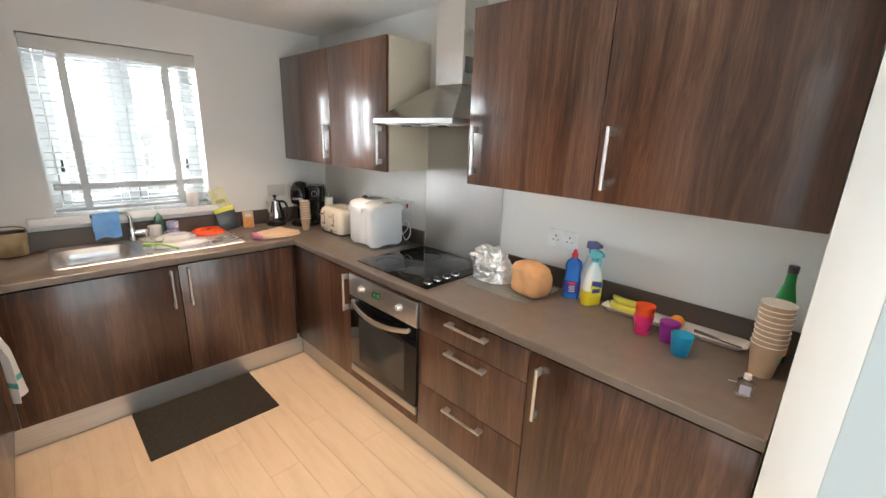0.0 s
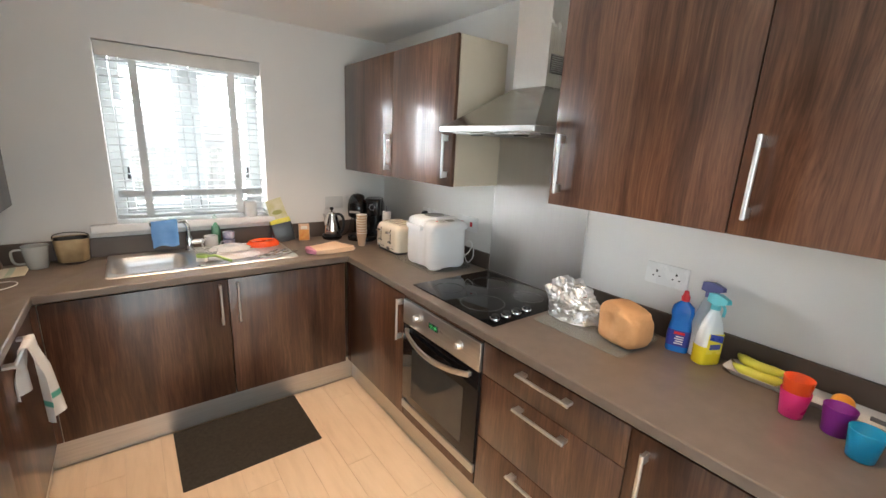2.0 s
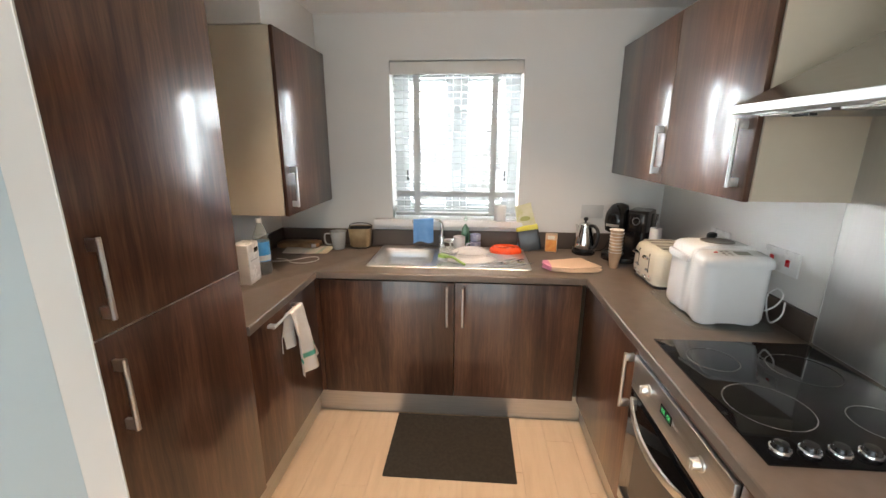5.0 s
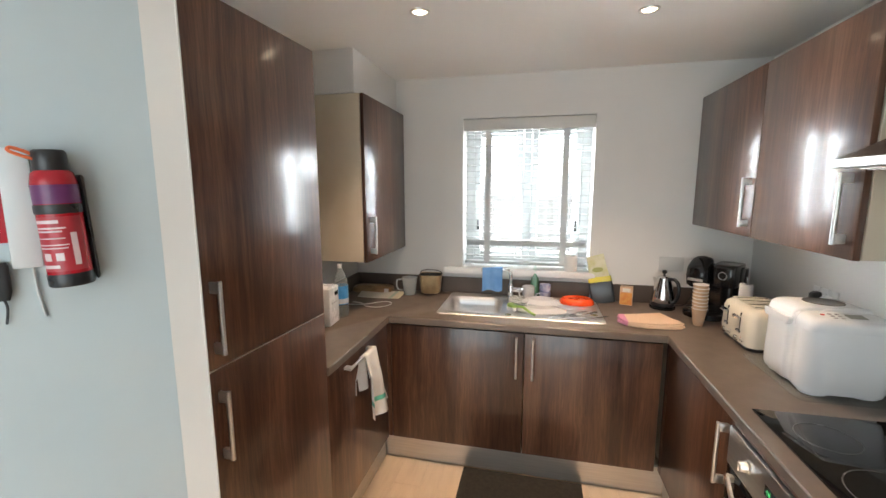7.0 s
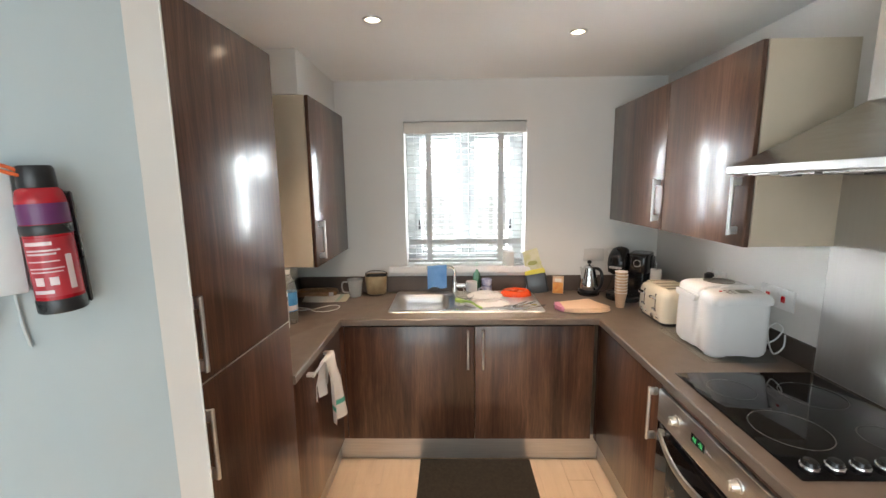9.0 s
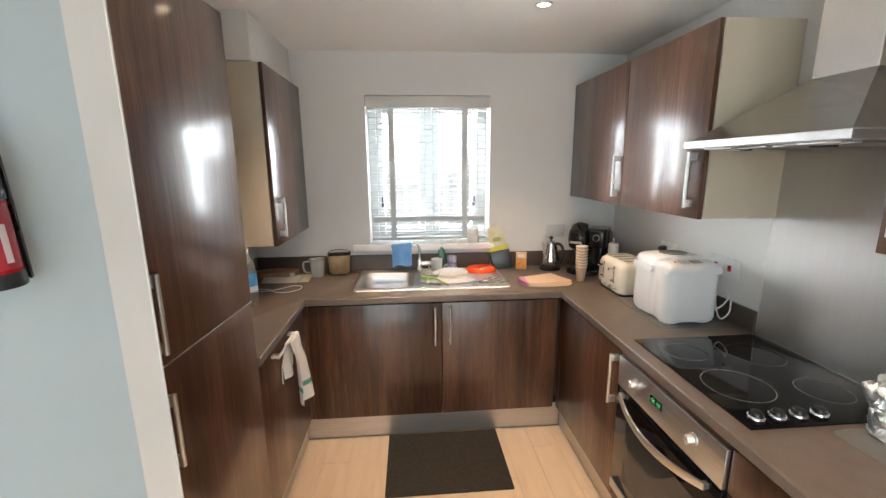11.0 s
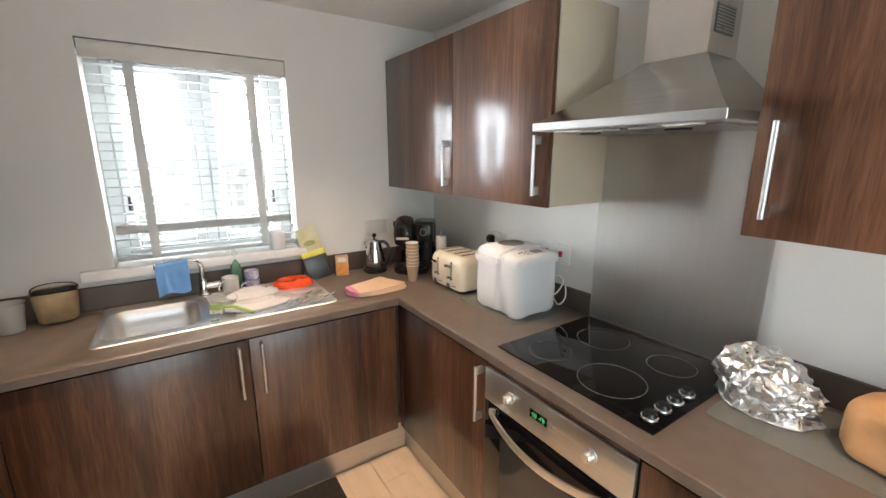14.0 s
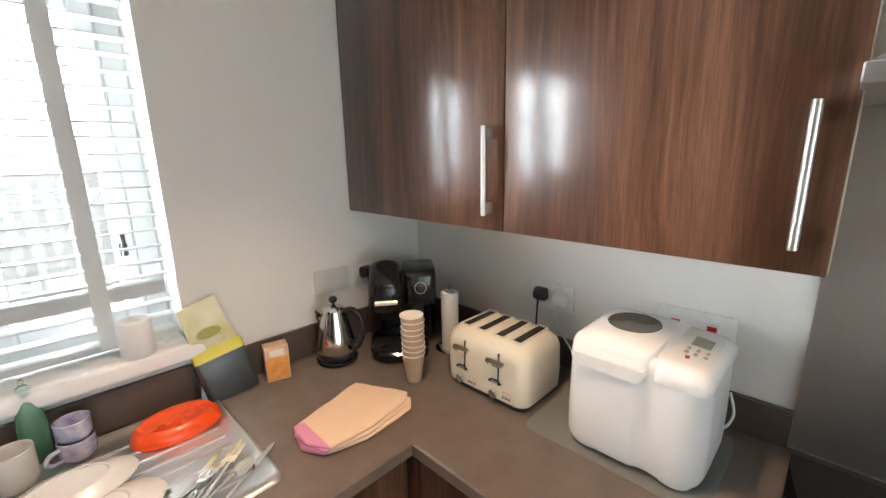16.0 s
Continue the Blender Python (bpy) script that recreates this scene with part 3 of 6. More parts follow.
for k in range(3):
    box(OX - 0.001, OX + 0.001, 1.925 - k * 0.012, 1.931 - k * 0.012, 0.786, 0.796, 0.0003, 1, bm)
part("button", bm, GREY, panel)
door = part("door", box(OX + 0.002, XF + 0.003, OY0 + 0.002, OY1 - 0.002, 0.262, 0.713, 0.004, 2), BLACK_GLASS, oven, "black glass oven door")
OG = stained("oven_window", (0.045, 0.042, 0.038), (0.06, 0.056, 0.05), 0.05, bump=0.0, spread=0.02)
part("window", box(OX + 0.0005, OX + 0.003, 1.735, 2.150, 0.315, 0.600, 0.0005, 1), OG, door, "smoked glass window")
part("trim", box(OX + 0.001, XF + 0.003, OY0 + 0.002, OY1 - 0.002, 0.214, 0.259, 0.002, 1), STEEL_FLAT, oven, "steel strip under the door")
part("filler", box(XF, XF + 0.003, OY0 + 0.002, OY1 - 0.002, 0.154, 0.210, 0.001, 1), WOOD, oven, "walnut filler strip")
part("filler", box(XF, XF + 0.003, OY0 + 0.002, OY1 - 0.002, 0.853, 0.866, 0.001, 1), WOOD, oven, "walnut filler strip")
rings = []
for k in range(21):
    u = k / 20
    y = 1.690 + u * 0.505
    bow = 1 - (2 * u - 1) ** 2
    x, z, hh = OX - 0.012 - 0.038 * bow, 0.690 - 0.030 * bow, 0.013
    rings.append([(x - 0.004, y, z - hh), (x - 0.006, y, z), (x - 0.004, y, z + hh), (x + 0.004, y, z + hh), (x + 0.005, y, z), (x + 0.004, y, z - hh)])
bm = loops(rings)
for y in (1.697, 2.188):
    box(OX - 0.018, OX + 0.003, y - 0.009, y + 0.009, 0.680, 0.700, 0.002, 1, bm)
part("handle", bm, HANDLE, door, "curved satin steel handle")

hob = thing("hob", (1.916, 1.94, 0.91), "black ceramic hob with four ring zones and knobs", "hob")
part("glass_top", box(1.658, 2.190, 1.638, 2.243, 0.9102, 0.9162, 0.0025, 2), BLACK_GLASS, hob)
RING = stained("hob_ring_print", (0.06, 0.06, 0.06), (0.14, 0.14, 0.14), 0.25, scale=12)
for cx, cy, r in ((1.790, 2.105, 0.076), (2.040, 2.060, 0.096), (1.800, 1.858, 0.104), (2.050, 1.800, 0.076)):
    part("zone_ring", loops([circle(r - 0.0016, 0.9166, 64, cx, cy), circle(r + 0.0016, 0.9166, 64, cx, cy), circle(r + 0.0016, 0.9160, 64, cx, cy)], cap0=False, cap1=False), RING, hob)
for kx in (1.708, 1.774, 1.840, 1.906):
    mk = Matrix.Translation((kx, 1.679, 0.916))
    kb = part("knob", lathe([(0.022, 0), (0.022, 0.004), (0.0195, 0.007), (0.0175, 0.022), (0.015, 0.025), (0.004, 0.026)], 28, m=mk), BLACK_GLOSS, hob)
    part("band", lathe([(0.0215, 0.0062), (0.0235, 0.0075), (0.0225, 0.0115), (0.0195, 0.013)], 28, m=mk, cap0=False, cap1=False), CHROME, kb, "chrome band")

splash = thing("splashback", (2.215, 1.94, 0.9175), "brushed steel splashback behind the hob", "splashback")
part("panel", box(2.2105, XR - 0.0015, 1.629, 2.250, 0.9175, 1.74, 0.001, 1), brushed("splash_steel", (0.57, 0.56, 0.545), 0.38, (0.5, 0.5, 0.02), depth=0.0, low=0.965), splash)
for ey in (1.6275, 2.2490):
    part("edge_trim", box(2.2085, XR - 0.0015, ey, ey + 0.0025, 0.9175, 1.74, 0.0004, 1), STEEL, splash, "bright folded steel edge")

hood = thing("cooker_hood", (2.0, 1.938, 1.69), "steel chimney cooker hood over the hob", "cooker hood")
HY0, HY1, HX = 1.632, 2.246, 1.789
CX, CY0, CY1, HZ = 2.038, 1.812, 2.008, 1.905


def rect(x0, x1, y0, y1, z):
    return [(x0, y0, z), (x1, y0, z), (x1, y1, z), (x0, y1, z)]


cano = []
for k in range(9):
    u = k / 8
    e = u ** 0.92
    cano.append(rect(HX + 0.004 + (CX - HX - 0.004) * e, XR - 0.002, HY0 + 0.004 + (CY0 - HY0 - 0.004) * e, HY1 - 0.004 - (HY1 - 0.004 - CY1) * e, 1.722 + (HZ - 1.722) * u))
HOODM = brushed("hood_steel", (0.52, 0.505, 0.485), 0.22, (1, 0.03, 0.03), depth=0.05)
part("canopy", loops(cano, cap0=True), HOODM, hood)
part("rim", box(HX, XR - 0.002, HY0, HY1, 1.696, 1.722, 0.002, 1), STEEL_FLAT, hood, "bright steel front rim")
ch = part("chimney", box(CX, XR - 0.002, CY0, CY1, HZ - 0.002, CEIL - 0.001, 0.002, 1), brushed("chimney_steel", (0.76, 0.74, 0.71), 0.24, (1, 0.03, 0.03), depth=0.04), hood)
gr = part("grille", box(2.060, 2.172, CY0 - 0.0025, CY0 - 0.0005, 1.962, 2.040), stained("grille_grey", (0.09, 0.085, 0.08), (0.12, 0.115, 0.11), 0.5), ch, "dark vent grille")
bm = bmesh.new()
for k in range(9):
    z = 1.967 + k * 0.0085
    box(2.062, 2.170, CY0 - 0.004, CY0 - 0.0026, z, z + 0.004, bm=bm)
part("louvre", bm, GREY, gr)
for y0, y1 in ((1.665, 1.925), (1.952, 2.212)):
    f = part("filter", box(1.86, 2.19, y0, y1, 1.688, 1.6955, 0.001, 1), brushed("filter_mesh", (0.35, 0.34, 0.33), 0.4, (1, 0.02, 0.02)), hood, "metal grease filter")
    part("latch", box(1.885, 1.905, (y0 + y1) / 2 - 0.035, (y0 + y1) / 2 + 0.035, 1.682, 1.688, 0.002, 1), BLACK_PLASTIC, f)
bm = box(1.815, 1.845, 1.70, 1.80, 1.690, 1.6955, 0.002, 1)
part("hood_lamp", bm, WHITE_PLASTIC, hood, "unlit lamp cover")
part("hood_lamp", box(1.815, 1.845, 2.07, 2.17, 1.690, 1.6955, 0.002, 1), WHITE_PLASTIC, hood, "unlit lamp cover")

# ---- sink and tap ----
sink = thing("sink", (0.85, 3.31, 0.91), "inset steel sink with a ridged drainer", "sink")
SX0, SX1, SY0, SY1, SZ = 0.377, 1.332, 3.052, 3.545, 0.9145
scx, scy = (BX[0] + BX[1]) / 2, (BX[2] + BX[3]) / 2
hx, hy = (BX[1] - BX[0]) / 2 - 0.004, (BX[3] - BX[2]) / 2 - 0.004
rim = [squircle((SX1 - SX0) / 2, (SY1 - SY0) / 2, 0.9105, 0.03, 6, (SX0 + SX1) / 2, (SY0 + SY1) / 2),
       squircle((SX1 - SX0) / 2 - 0.004, (SY1 - SY0) / 2 - 0.004, 0.9165, 0.028, 6, (SX0 + SX1) / 2, (SY0 + SY1) / 2),
       squircle((SX1 - SX0) / 2 - 0.012, (SY1 - SY0) / 2 - 0.012, 0.9165, 0.024, 6, (SX0 + SX1) / 2, (SY0 + SY1) / 2),
       squircle((SX1 - SX0) / 2 - 0.016, (SY1 - SY0) / 2 - 0.016, 0.9135, 0.022, 6, (SX0 + SX1) / 2, (SY0 + SY1) / 2),
       squircle(hx + 0.006, hy + 0.006, 0.9130, 0.072, 6, scx, scy),
       squircle(hx, hy, 0.908, 0.068, 6, scx, scy),
       squircle(hx - 0.006, hy - 0.006, 0.85, 0.062, 6, scx, scy),
       squircle(hx - 0.012, hy - 0.012, 0.785, 0.058, 6, scx, scy),
       squircle(hx - 0.032, hy - 0.032, 0.764, 0.05, 6, scx, scy),
       squircle(hx - 0.07, hy - 0.07, 0.760, 0.04, 6, scx, scy),
       squircle(0.03, 0.03, 0.757, 0.029, 6, scx, scy)]
part("basin", loops(rim, cap0=False), STEEL_SINK, sink, angle=60)
part("drain", lathe([(0.040, 0.7585), (0.040, 0.761), (0.033, 0.762), (0.024, 0.758), (0.002, 0.757)], 28, m=Matrix.Translation((scx, scy, 0))), CHROME, sink)
part("plug", lathe([(0.020, 0.760), (0.024, 0.766), (0.018, 0.772), (0.003, 0.774)], 20, m=Matrix.Translation((scx - 0.02, scy - 0.03, 0))), BLACK_PLASTIC, sink)
for k in range(8):
    y = 3.125 + k * 0.046
    part("ridge", box(0.88, 1.285, y - 0.006, y + 0.006, 0.9125, 0.9165, 0.0028, 2), STEEL_SINK, sink)

tap = thing("mixer_tap", (0.788, 3.500, 0.914), "chrome kitchen mixer tap with an angled spout", "tap", local=True)
part("base", lathe([(0.027, 0), (0.027, 0.006), (0.022, 0.010), (0.021, 0.080), (0.016, 0.090)], 24), CHROME, tap)
spout = part("spout", tube([(0, 0, 0.085), (0, 0, 0.150), (-0.003, 0, 0.164), (-0.014, -0.001, 0.180), (-0.034, -0.004, 0.188), (-0.10, -0.012, 0.188), (-0.190, -0.024, 0.183)], 0.0115, 14), CHROME, tap)
part("spout_end", rod((-0.189, -0.024, 0.183), (-0.194, -0.0247, 0.1827), 0.0120, 16), BLACK_PLASTIC, spout)
vb = rod((0.0, 0, 0.052), (0.085, -0.012, 0.056), 0.0165, 18)
part("valve", vb, CHROME, tap)
part("lever", tube([(0.07, -0.01, 0.060), (0.075, -0.05, 0.074), (0.078, -0.085, 0.080)], 0.006, 8), CHROME, tap)


def drape(name, points_fn, nu, nv, material, label, category, thick=0.002):
    """A cloth: points_fn(u, v) gives the middle surface; it gets a thickness."""
    top = [[Vector(points_fn(i / nu, j / nv)) for j in range(nv + 1)] for i in range(nu + 1)]
    own = bmesh.new()
    vs = [[own.verts.new(p) for p in row] for row in top]
    for i in range(nu):
        for j in range(nv):
            own.faces.new((vs[i][j], vs[i + 1][j], vs[i + 1][j + 1], vs[i][j + 1]))
    bmesh.ops.recalc_face_normals(own, faces=own.faces)
    bmesh.ops.solidify(own, geom=own.faces[:], thickness=thick)
    return solid(name, own, material, label, category, angle=80)


BLUE_CLOTH = stained("blue_cloth", (0.13, 0.32, 0.66), (0.19, 0.40, 0.74), 0.9, scale=14, grain=500, bump=0.3)


def blue_cloth(u, v):
    # v runs over the spout from the back edge to the front edge
    ax, ay = 0.732 - 0.132 * u, 3.493 - 0.017 * u
    s = (v - 0.42) * 0.30
    off = 0.0135 * max(-1, min(1, s / 0.02))
    drop = max(0.0, abs(s) - 0.018)
    z = 1.1175 - drop * (1.0 + 0.06 * math.sin(7 * u)) - 0.006 * u
    wave = 0.007 * math.sin(9 * u + 2 * v) * min(1, drop * 12)
    n = (-0.12, 0.99)
    return (ax - n[0] * (off + wave) - 0.012 * drop, ay - n[1] * (off + wave), z)


drape("cloth", blue_cloth, 22, 30, BLUE_CLOTH, "bright blue dishcloth hung over the tap spout", "cloth")

# ---- sockets ----


def socket_x(y0, y1, z0, z1, label, kind):
    """Wall plate on the hob wall."""
    s = thing("socket", (XR, (y0 + y1) / 2, z0), label, "socket")
    pl = part("plate", box(XR - 0.009, XR - 0.0005, y0, y1, z0, z1, 0.0025, 2), WHITE_PLASTIC, s)
    zc, w = (z0 + z1) / 2, y1 - y0
    for c in (y0 + w * 0.27, y1 - w * 0.27):
        if kind == "switch":
            sw = part("rocker", box(XR - 0.0125, XR - 0.008, c - 0.016, c + 0.016, zc - 0.020, zc + 0.020, 0.002, 1), WHITE_PLASTIC, s)
            part("neon", box(XR - 0.0145, XR - 0.0120, c - 0.011, c + 0.011, zc - 0.014, zc + 0.014, 0.001, 1), RED, sw, "red rocker")
        else:
            # plate is uncut; dark marks give the pin holes their inner shade
            bm = box(XR - 0.0095, XR - 0.0085, c - 0.0035, c + 0.0035, zc + 0.006, zc + 0.016)
            box(XR - 0.0095, XR - 0.0085, c - 0.016, c - 0.009, zc - 0.012, zc - 0.007, bm=bm)
            box(XR - 0.0095, XR - 0.0085, c + 0.009, c + 0.016, zc - 0.012, zc - 0.007, bm=bm)
            part("pin_holes", bm, DARK, s)
            part("switch", box(XR - 0.0118, XR - 0.0085, c * 0.35 + (y0 + y1) / 2 * 0.65 - 0.005, c * 0.35 + (y0 + y1) / 2 * 0.65 + 0.005, zc + 0.012, zc + 0.030, 0.001, 1), WHITE_PLASTIC, s)
    return s


socket_x(1.155, 1.322, 1.118, 1.206, "white double socket on the wall over the worktop", "socket")
socket_x(2.385, 2.572, 1.112, 1.204, "white cooker switch plate with red rockers", "switch")
socket_x(2.820, 2.980, 1.100, 1.192, "white double socket holding two plugs", "socket")


def plug(label, x, y, z, material, away):
    p = thing("plug", (x, y, z), label, "plug", local=True, m=Matrix.Translation((x, y, z)) @ Vector(away).to_track_quat("Z", "Y").to_matrix().to_4x4())
    part("body", loops([squircle(0.024, 0.022, 0, 0.010, 4), squircle(0.024, 0.022, 0.014, 0.010, 4), squircle(0.017, 0.016, 0.030, 0.010, 4), squircle(0.008, 0.008, 0.034, 0.006, 4)]), material, p)
    return p


p = plug("black mains plug in the double socket", XR - 0.010, 2.935, 1.150, BLACK_PLASTIC, (-1, 0, 0))
c = solid("power_cable", tube([(XR - 0.035, 2.935, 1.135), (XR - 0.040, 2.935, 1.08), (XR - 0.035, 2.94, 0.98), (XR - 0.05, 2.95, 0.918)], 0.0032), BLACK_PLASTIC, "black power cable down the wall", "cable")
plug("white mains plug in the double socket", XR - 0.010, 2.862, 1.145, WHITE_PLASTIC, (-1, 0, 0))
c = solid("power_cable", tube([(XR - 0.035, 2.862, 1.13), (XR - 0.05, 2.85, 1.07), (XR - 0.04, 2.80, 0.99), (XR - 0.045, 2.75, 0.93)], 0.003), WHITE_PLASTIC, "white power cable down the wall", "cable")
s = thing("blank_plate", (1.778, YW, 1.12), "grey-white blank switch plate by the kettle", "socket")
part("plate", box(1.707, 1.850, YW - 0.009, YW - 0.0005, 1.122, 1.212, 0.0025, 2), stained("plate_grey", (0.55, 0.54, 0.52), (0.60, 0.59, 0.57), 0.35), s)
s = thing("socket", (1.925, YW, 1.12), "white single socket with a black plug", "socket")
part("plate", box(1.880, 1.968, YW - 0.009, YW - 0.0005, 1.122, 1.210, 0.0025, 2), WHITE_PLASTIC, s)
plug("black kettle plug in the single socket", 1.922, YW - 0.010, 1.172, BLACK_PLASTIC, (0, -1, 0))
solid("power_cable", tube([(1.922, YW - 0.035, 1.155), (1.918, YW - 0.04, 1.09), (1.90, YW - 0.05, 1.02), (1.86, YW - 0.06, 0.93), (1.80, YW - 0.07, 0.915)], 0.0032), BLACK_PLASTIC, "black kettle cable hanging from its plug", "cable")

# ---- downlights: two in view, one inferred, one added out of view ----
BULB = glow("bulb_warm", (1.0, 0.80, 0.55), 14.0)
for sx, sy, watts in SPOTS:
    d = thing("downlight", (sx, sy, CEIL), "recessed round ceiling downlight, lit warm", "downlight", "ceiling downlights")
    part("bezel", lathe([(0.043, CEIL - 0.0005), (0.041, CEIL - 0.006), (0.033, CEIL - 0.007), (0.030, CEIL - 0.001)], 32, m=Matrix.Translation((sx, sy, 0)), cap0=False, cap1=False), HANDLE, d)
    part("bulb", lathe([(0.029, CEIL - 0.0008), (0.028, CEIL - 0.002), (0.001, CEIL - 0.003)], 24, m=Matrix.Translation((sx, sy, 0)), cap0=False), BULB, d)

# ---- floor mat ----
MAT = Nodes("mat_dark")
v = MAT.coords((1, 1, 1))
MAT.l(MAT.ramp(MAT.noise(v, 60, 5), [(0.3, (0.022, 0.017, 0.011)), (0.7, (0.040, 0.031, 0.021))]), MAT.b.inputs["Base Color"])
MAT.set(Roughness=0.9)
MAT.bump(MAT.noise(v, 420, 2), 0.6, 0.002)
solid("floor_mat", loops([squircle(0.332, 0.245, 0.0004, 0.006, 3, 0.900, 2.727), squircle(0.333, 0.246, 0.004, 0.006, 3, 0.900, 2.727), squircle(0.330, 0.243, 0.006, 0.006, 3, 0.900, 2.727)]), MAT.m, "dark brown rectangular doormat on the floor", "mat")

# ---- things on the hob-run worktop ----
ZT = 0.9102
KRAFT = stained("kraft_paper", (0.42, 0.29, 0.19), (0.48, 0.34, 0.23), 0.75, scale=20)
RIM_WHITE = stained("cup_rim_white", (0.78, 0.74, 0.68), (0.82, 0.78, 0.72), 0.6)
CREAM = stained("toaster_cream", (0.70, 0.64, 0.52), (0.74, 0.68, 0.56), 0.16, bump=0.02, spread=0.05)
CLEAR = clear("clear_plastic", (0.93, 0.95, 0.96), 0.08, 1.4)
CLEAR_GLASS = stained("board_glass", (0.34, 0.40, 0.39), (0.40, 0.46, 0.45), 0.10, bump=0.0, spread=0.04, Alpha=0.17)


def paper_cups(x, y, r0, r1, h, step, count, label):
    s = thing("paper_cup_stack", (x, y, ZT), label, "paper cups", local=True)
    prof = [(r0 - 0.002, 0), (r0, 0.001), (r1, h), (r1 - 0.001, h), (r0 - 0.001, 0.004), (0.001, 0.004)]
    body = link_mesh("cup", lathe(prof, 28, cap0=False, cap1=False), KRAFT)
    inner = link_mesh("rim", lathe([(r1 - 0.001, h - 0.002), (r1 + 0.0015, h - 0.001), (r1 + 0.0020, h + 0.0015), (r1 - 0.0005, h + 0.002), (r1 - 0.003, h - 0.001), (r0 + 0.0005, 0.006), (0.001, 0.005)], 28, cap0=False, cap1=False), RIM_WHITE)
    for k in range(count):
        for me in (body, inner):
            o = new(me.name, me)
            o.parent = s
            o.matrix_basis = pose(0.0012 * math.sin(k * 2.3), 0.0012 * math.cos(k * 1.7), k * step, 0.5 * math.sin(k), 0.5 * math.cos(k * 1.4), k * 40)
    return s


paper_cups(1.806, 3.150, 0.0235, 0.0360, 0.094, 0.0185, 8, "stack of brown paper cups with white rims by the coffee machine")
paper_cups(1.985, 0.352, 0.0320, 0.0470, 0.115, 0.0175, 9, "tall stack of brown paper cups at the worktop end")

# bread maker on its glass board
solid("glass_board", loops([squircle(0.155, 0.21, ZT, 0.03, 5, 2.003, 2.555), squircle(0.157, 0.212, ZT + 0.003, 0.03, 5, 2.003, 2.555), squircle(0.155, 0.21, ZT + 0.006, 0.03, 5, 2.003, 2.555)]), CLEAR_GLASS, "clear tempered glass board under the bread maker", "glass board")
BMW = stained("bread_maker_white", (0.74, 0.745, 0.75), (0.78, 0.785, 0.79), 0.24, bump=0.02, spread=0.06)
bmk = thing("bread_maker", (1.868, 2.365, ZT + 0.006), "white bread maker with oval lid window and button panel", "bread maker", local=True)


def bm_ring(z, grow=0.0, step=1.0):
    """Outline of the bread maker: x is depth from the front, y the width from the panel end; a flat front panel stands proud of a fluted column."""
    W, D = 0.298, 0.262
    pts = []
    for cx, cy, a0, r in ((D - 0.05, W - 0.05, 0, 0.05), (0.042, W - 0.042, 90, 0.042), (0.060, 0.060, 180, 0.060), (D - 0.05, 0.05, 270, 0.05)):
        for k in range(9):
            a = radians(a0 + 11.25 * k)
            pts.append([cx + (r + grow) * math.cos(a), cy + (r + grow) * math.sin(a), z])
        if a0 == 90:
            for yy, dx in ((0.215, -0.002), (0.150, -0.003), (0.136, -0.002), (0.131, 0.001), (0.124, 0.005), (0.112, 0.007), (0.098, 0.006), (0.084, 0.003), (0.072, 0.0005)):
                pts.append([-grow + dx * step, yy, z])
    return pts


body = part("body", loops([bm_ring(z, g, st) for z, g, st in ((0.010, -0.014, 1), (0.012, -0.006, 1), (0.030, 0.000, 1), (0.10, 0.001, 1), (0.215, -0.001, 1), (0.240, -0.002, 0.9), (0.260, -0.004, 0.7), (0.271, -0.009, 0.4), (0.279, -0.018, 0.1))]), BMW, bmk, angle=40)
for x, y in ((0.055, 0.055), (0.205, 0.055), (0.055, 0.245), (0.205, 0.245)):
    part("foot", loops([squircle(0.040, 0.036, z, 0.03, 5, x, y) for z in (0.0, 0.004, 0.013)]), BMW, bmk)


def crown(hx, hy, cx, cy, rings, side, slope=0.0):
    """A cap with rolled edges, upright on the side away from `side`; slope: its rise along y."""
    out = []
    for zz, g in rings:
        ring = squircle(hx + g, hy + g / 2, zz, 0.024, 7, cx, cy + side * g / 2)
        out.append([(x, y, z + slope * (y - cy) * min(1.0, 12 * max(0.0, z - 0.245))) for x, y, z in ring])
    return loops(out)


lid = part("lid", crown(0.126, 0.0925, 0.130, 0.2000, ((0.230, 0.000), (0.246, 0.001), (0.266, -0.001), (0.280, -0.006), (0.289, -0.016), (0.295, -0.030), (0.298, -0.046)), 1), BMW, bmk, angle=50)
part("window", loops([circle(0.066, 0.2960, 36, 0.138, 0.194, 0.062), circle(0.062, 0.2996, 36, 0.138, 0.194, 0.058), circle(0.056, 0.2984, 36, 0.138, 0.194, 0.052)]), stained("lid_window_brown", (0.060, 0.045, 0.028), (0.095, 0.075, 0.050), 0.12), lid, "brown-tinted oval viewing window")
part("lid_handle", loops([squircle(0.012, h, z, 0.006, 4, 0.002, 0.200) for h, z in ((0.070, 0.222), (0.078, 0.228), (0.082, 0.244), (0.078, 0.252))]), BMW, lid)
pan = part("control_panel", crown(0.129, 0.0545, 0.130, 0.0545, ((0.236, 0.001), (0.252, 0.002), (0.266, -0.002), (0.276, -0.010), (0.281, -0.020), (0.2825, -0.032)), -1, 0.13), BMW, bmk, angle=50)
part("hinge_wedge", loops([[(0.060, 0.094, 0.280), (0.235, 0.094, 0.280), (0.235, 0.120, 0.280), (0.060, 0.120, 0.280)], [(0.105, 0.100, 0.2925), (0.232, 0.100, 0.2925), (0.232, 0.116, 0.298), (0.090, 0.116, 0.298)]]), BMW, pan)
tilt = pose(0.125, 0.050, 0.2822, 7.4, 0, 0)
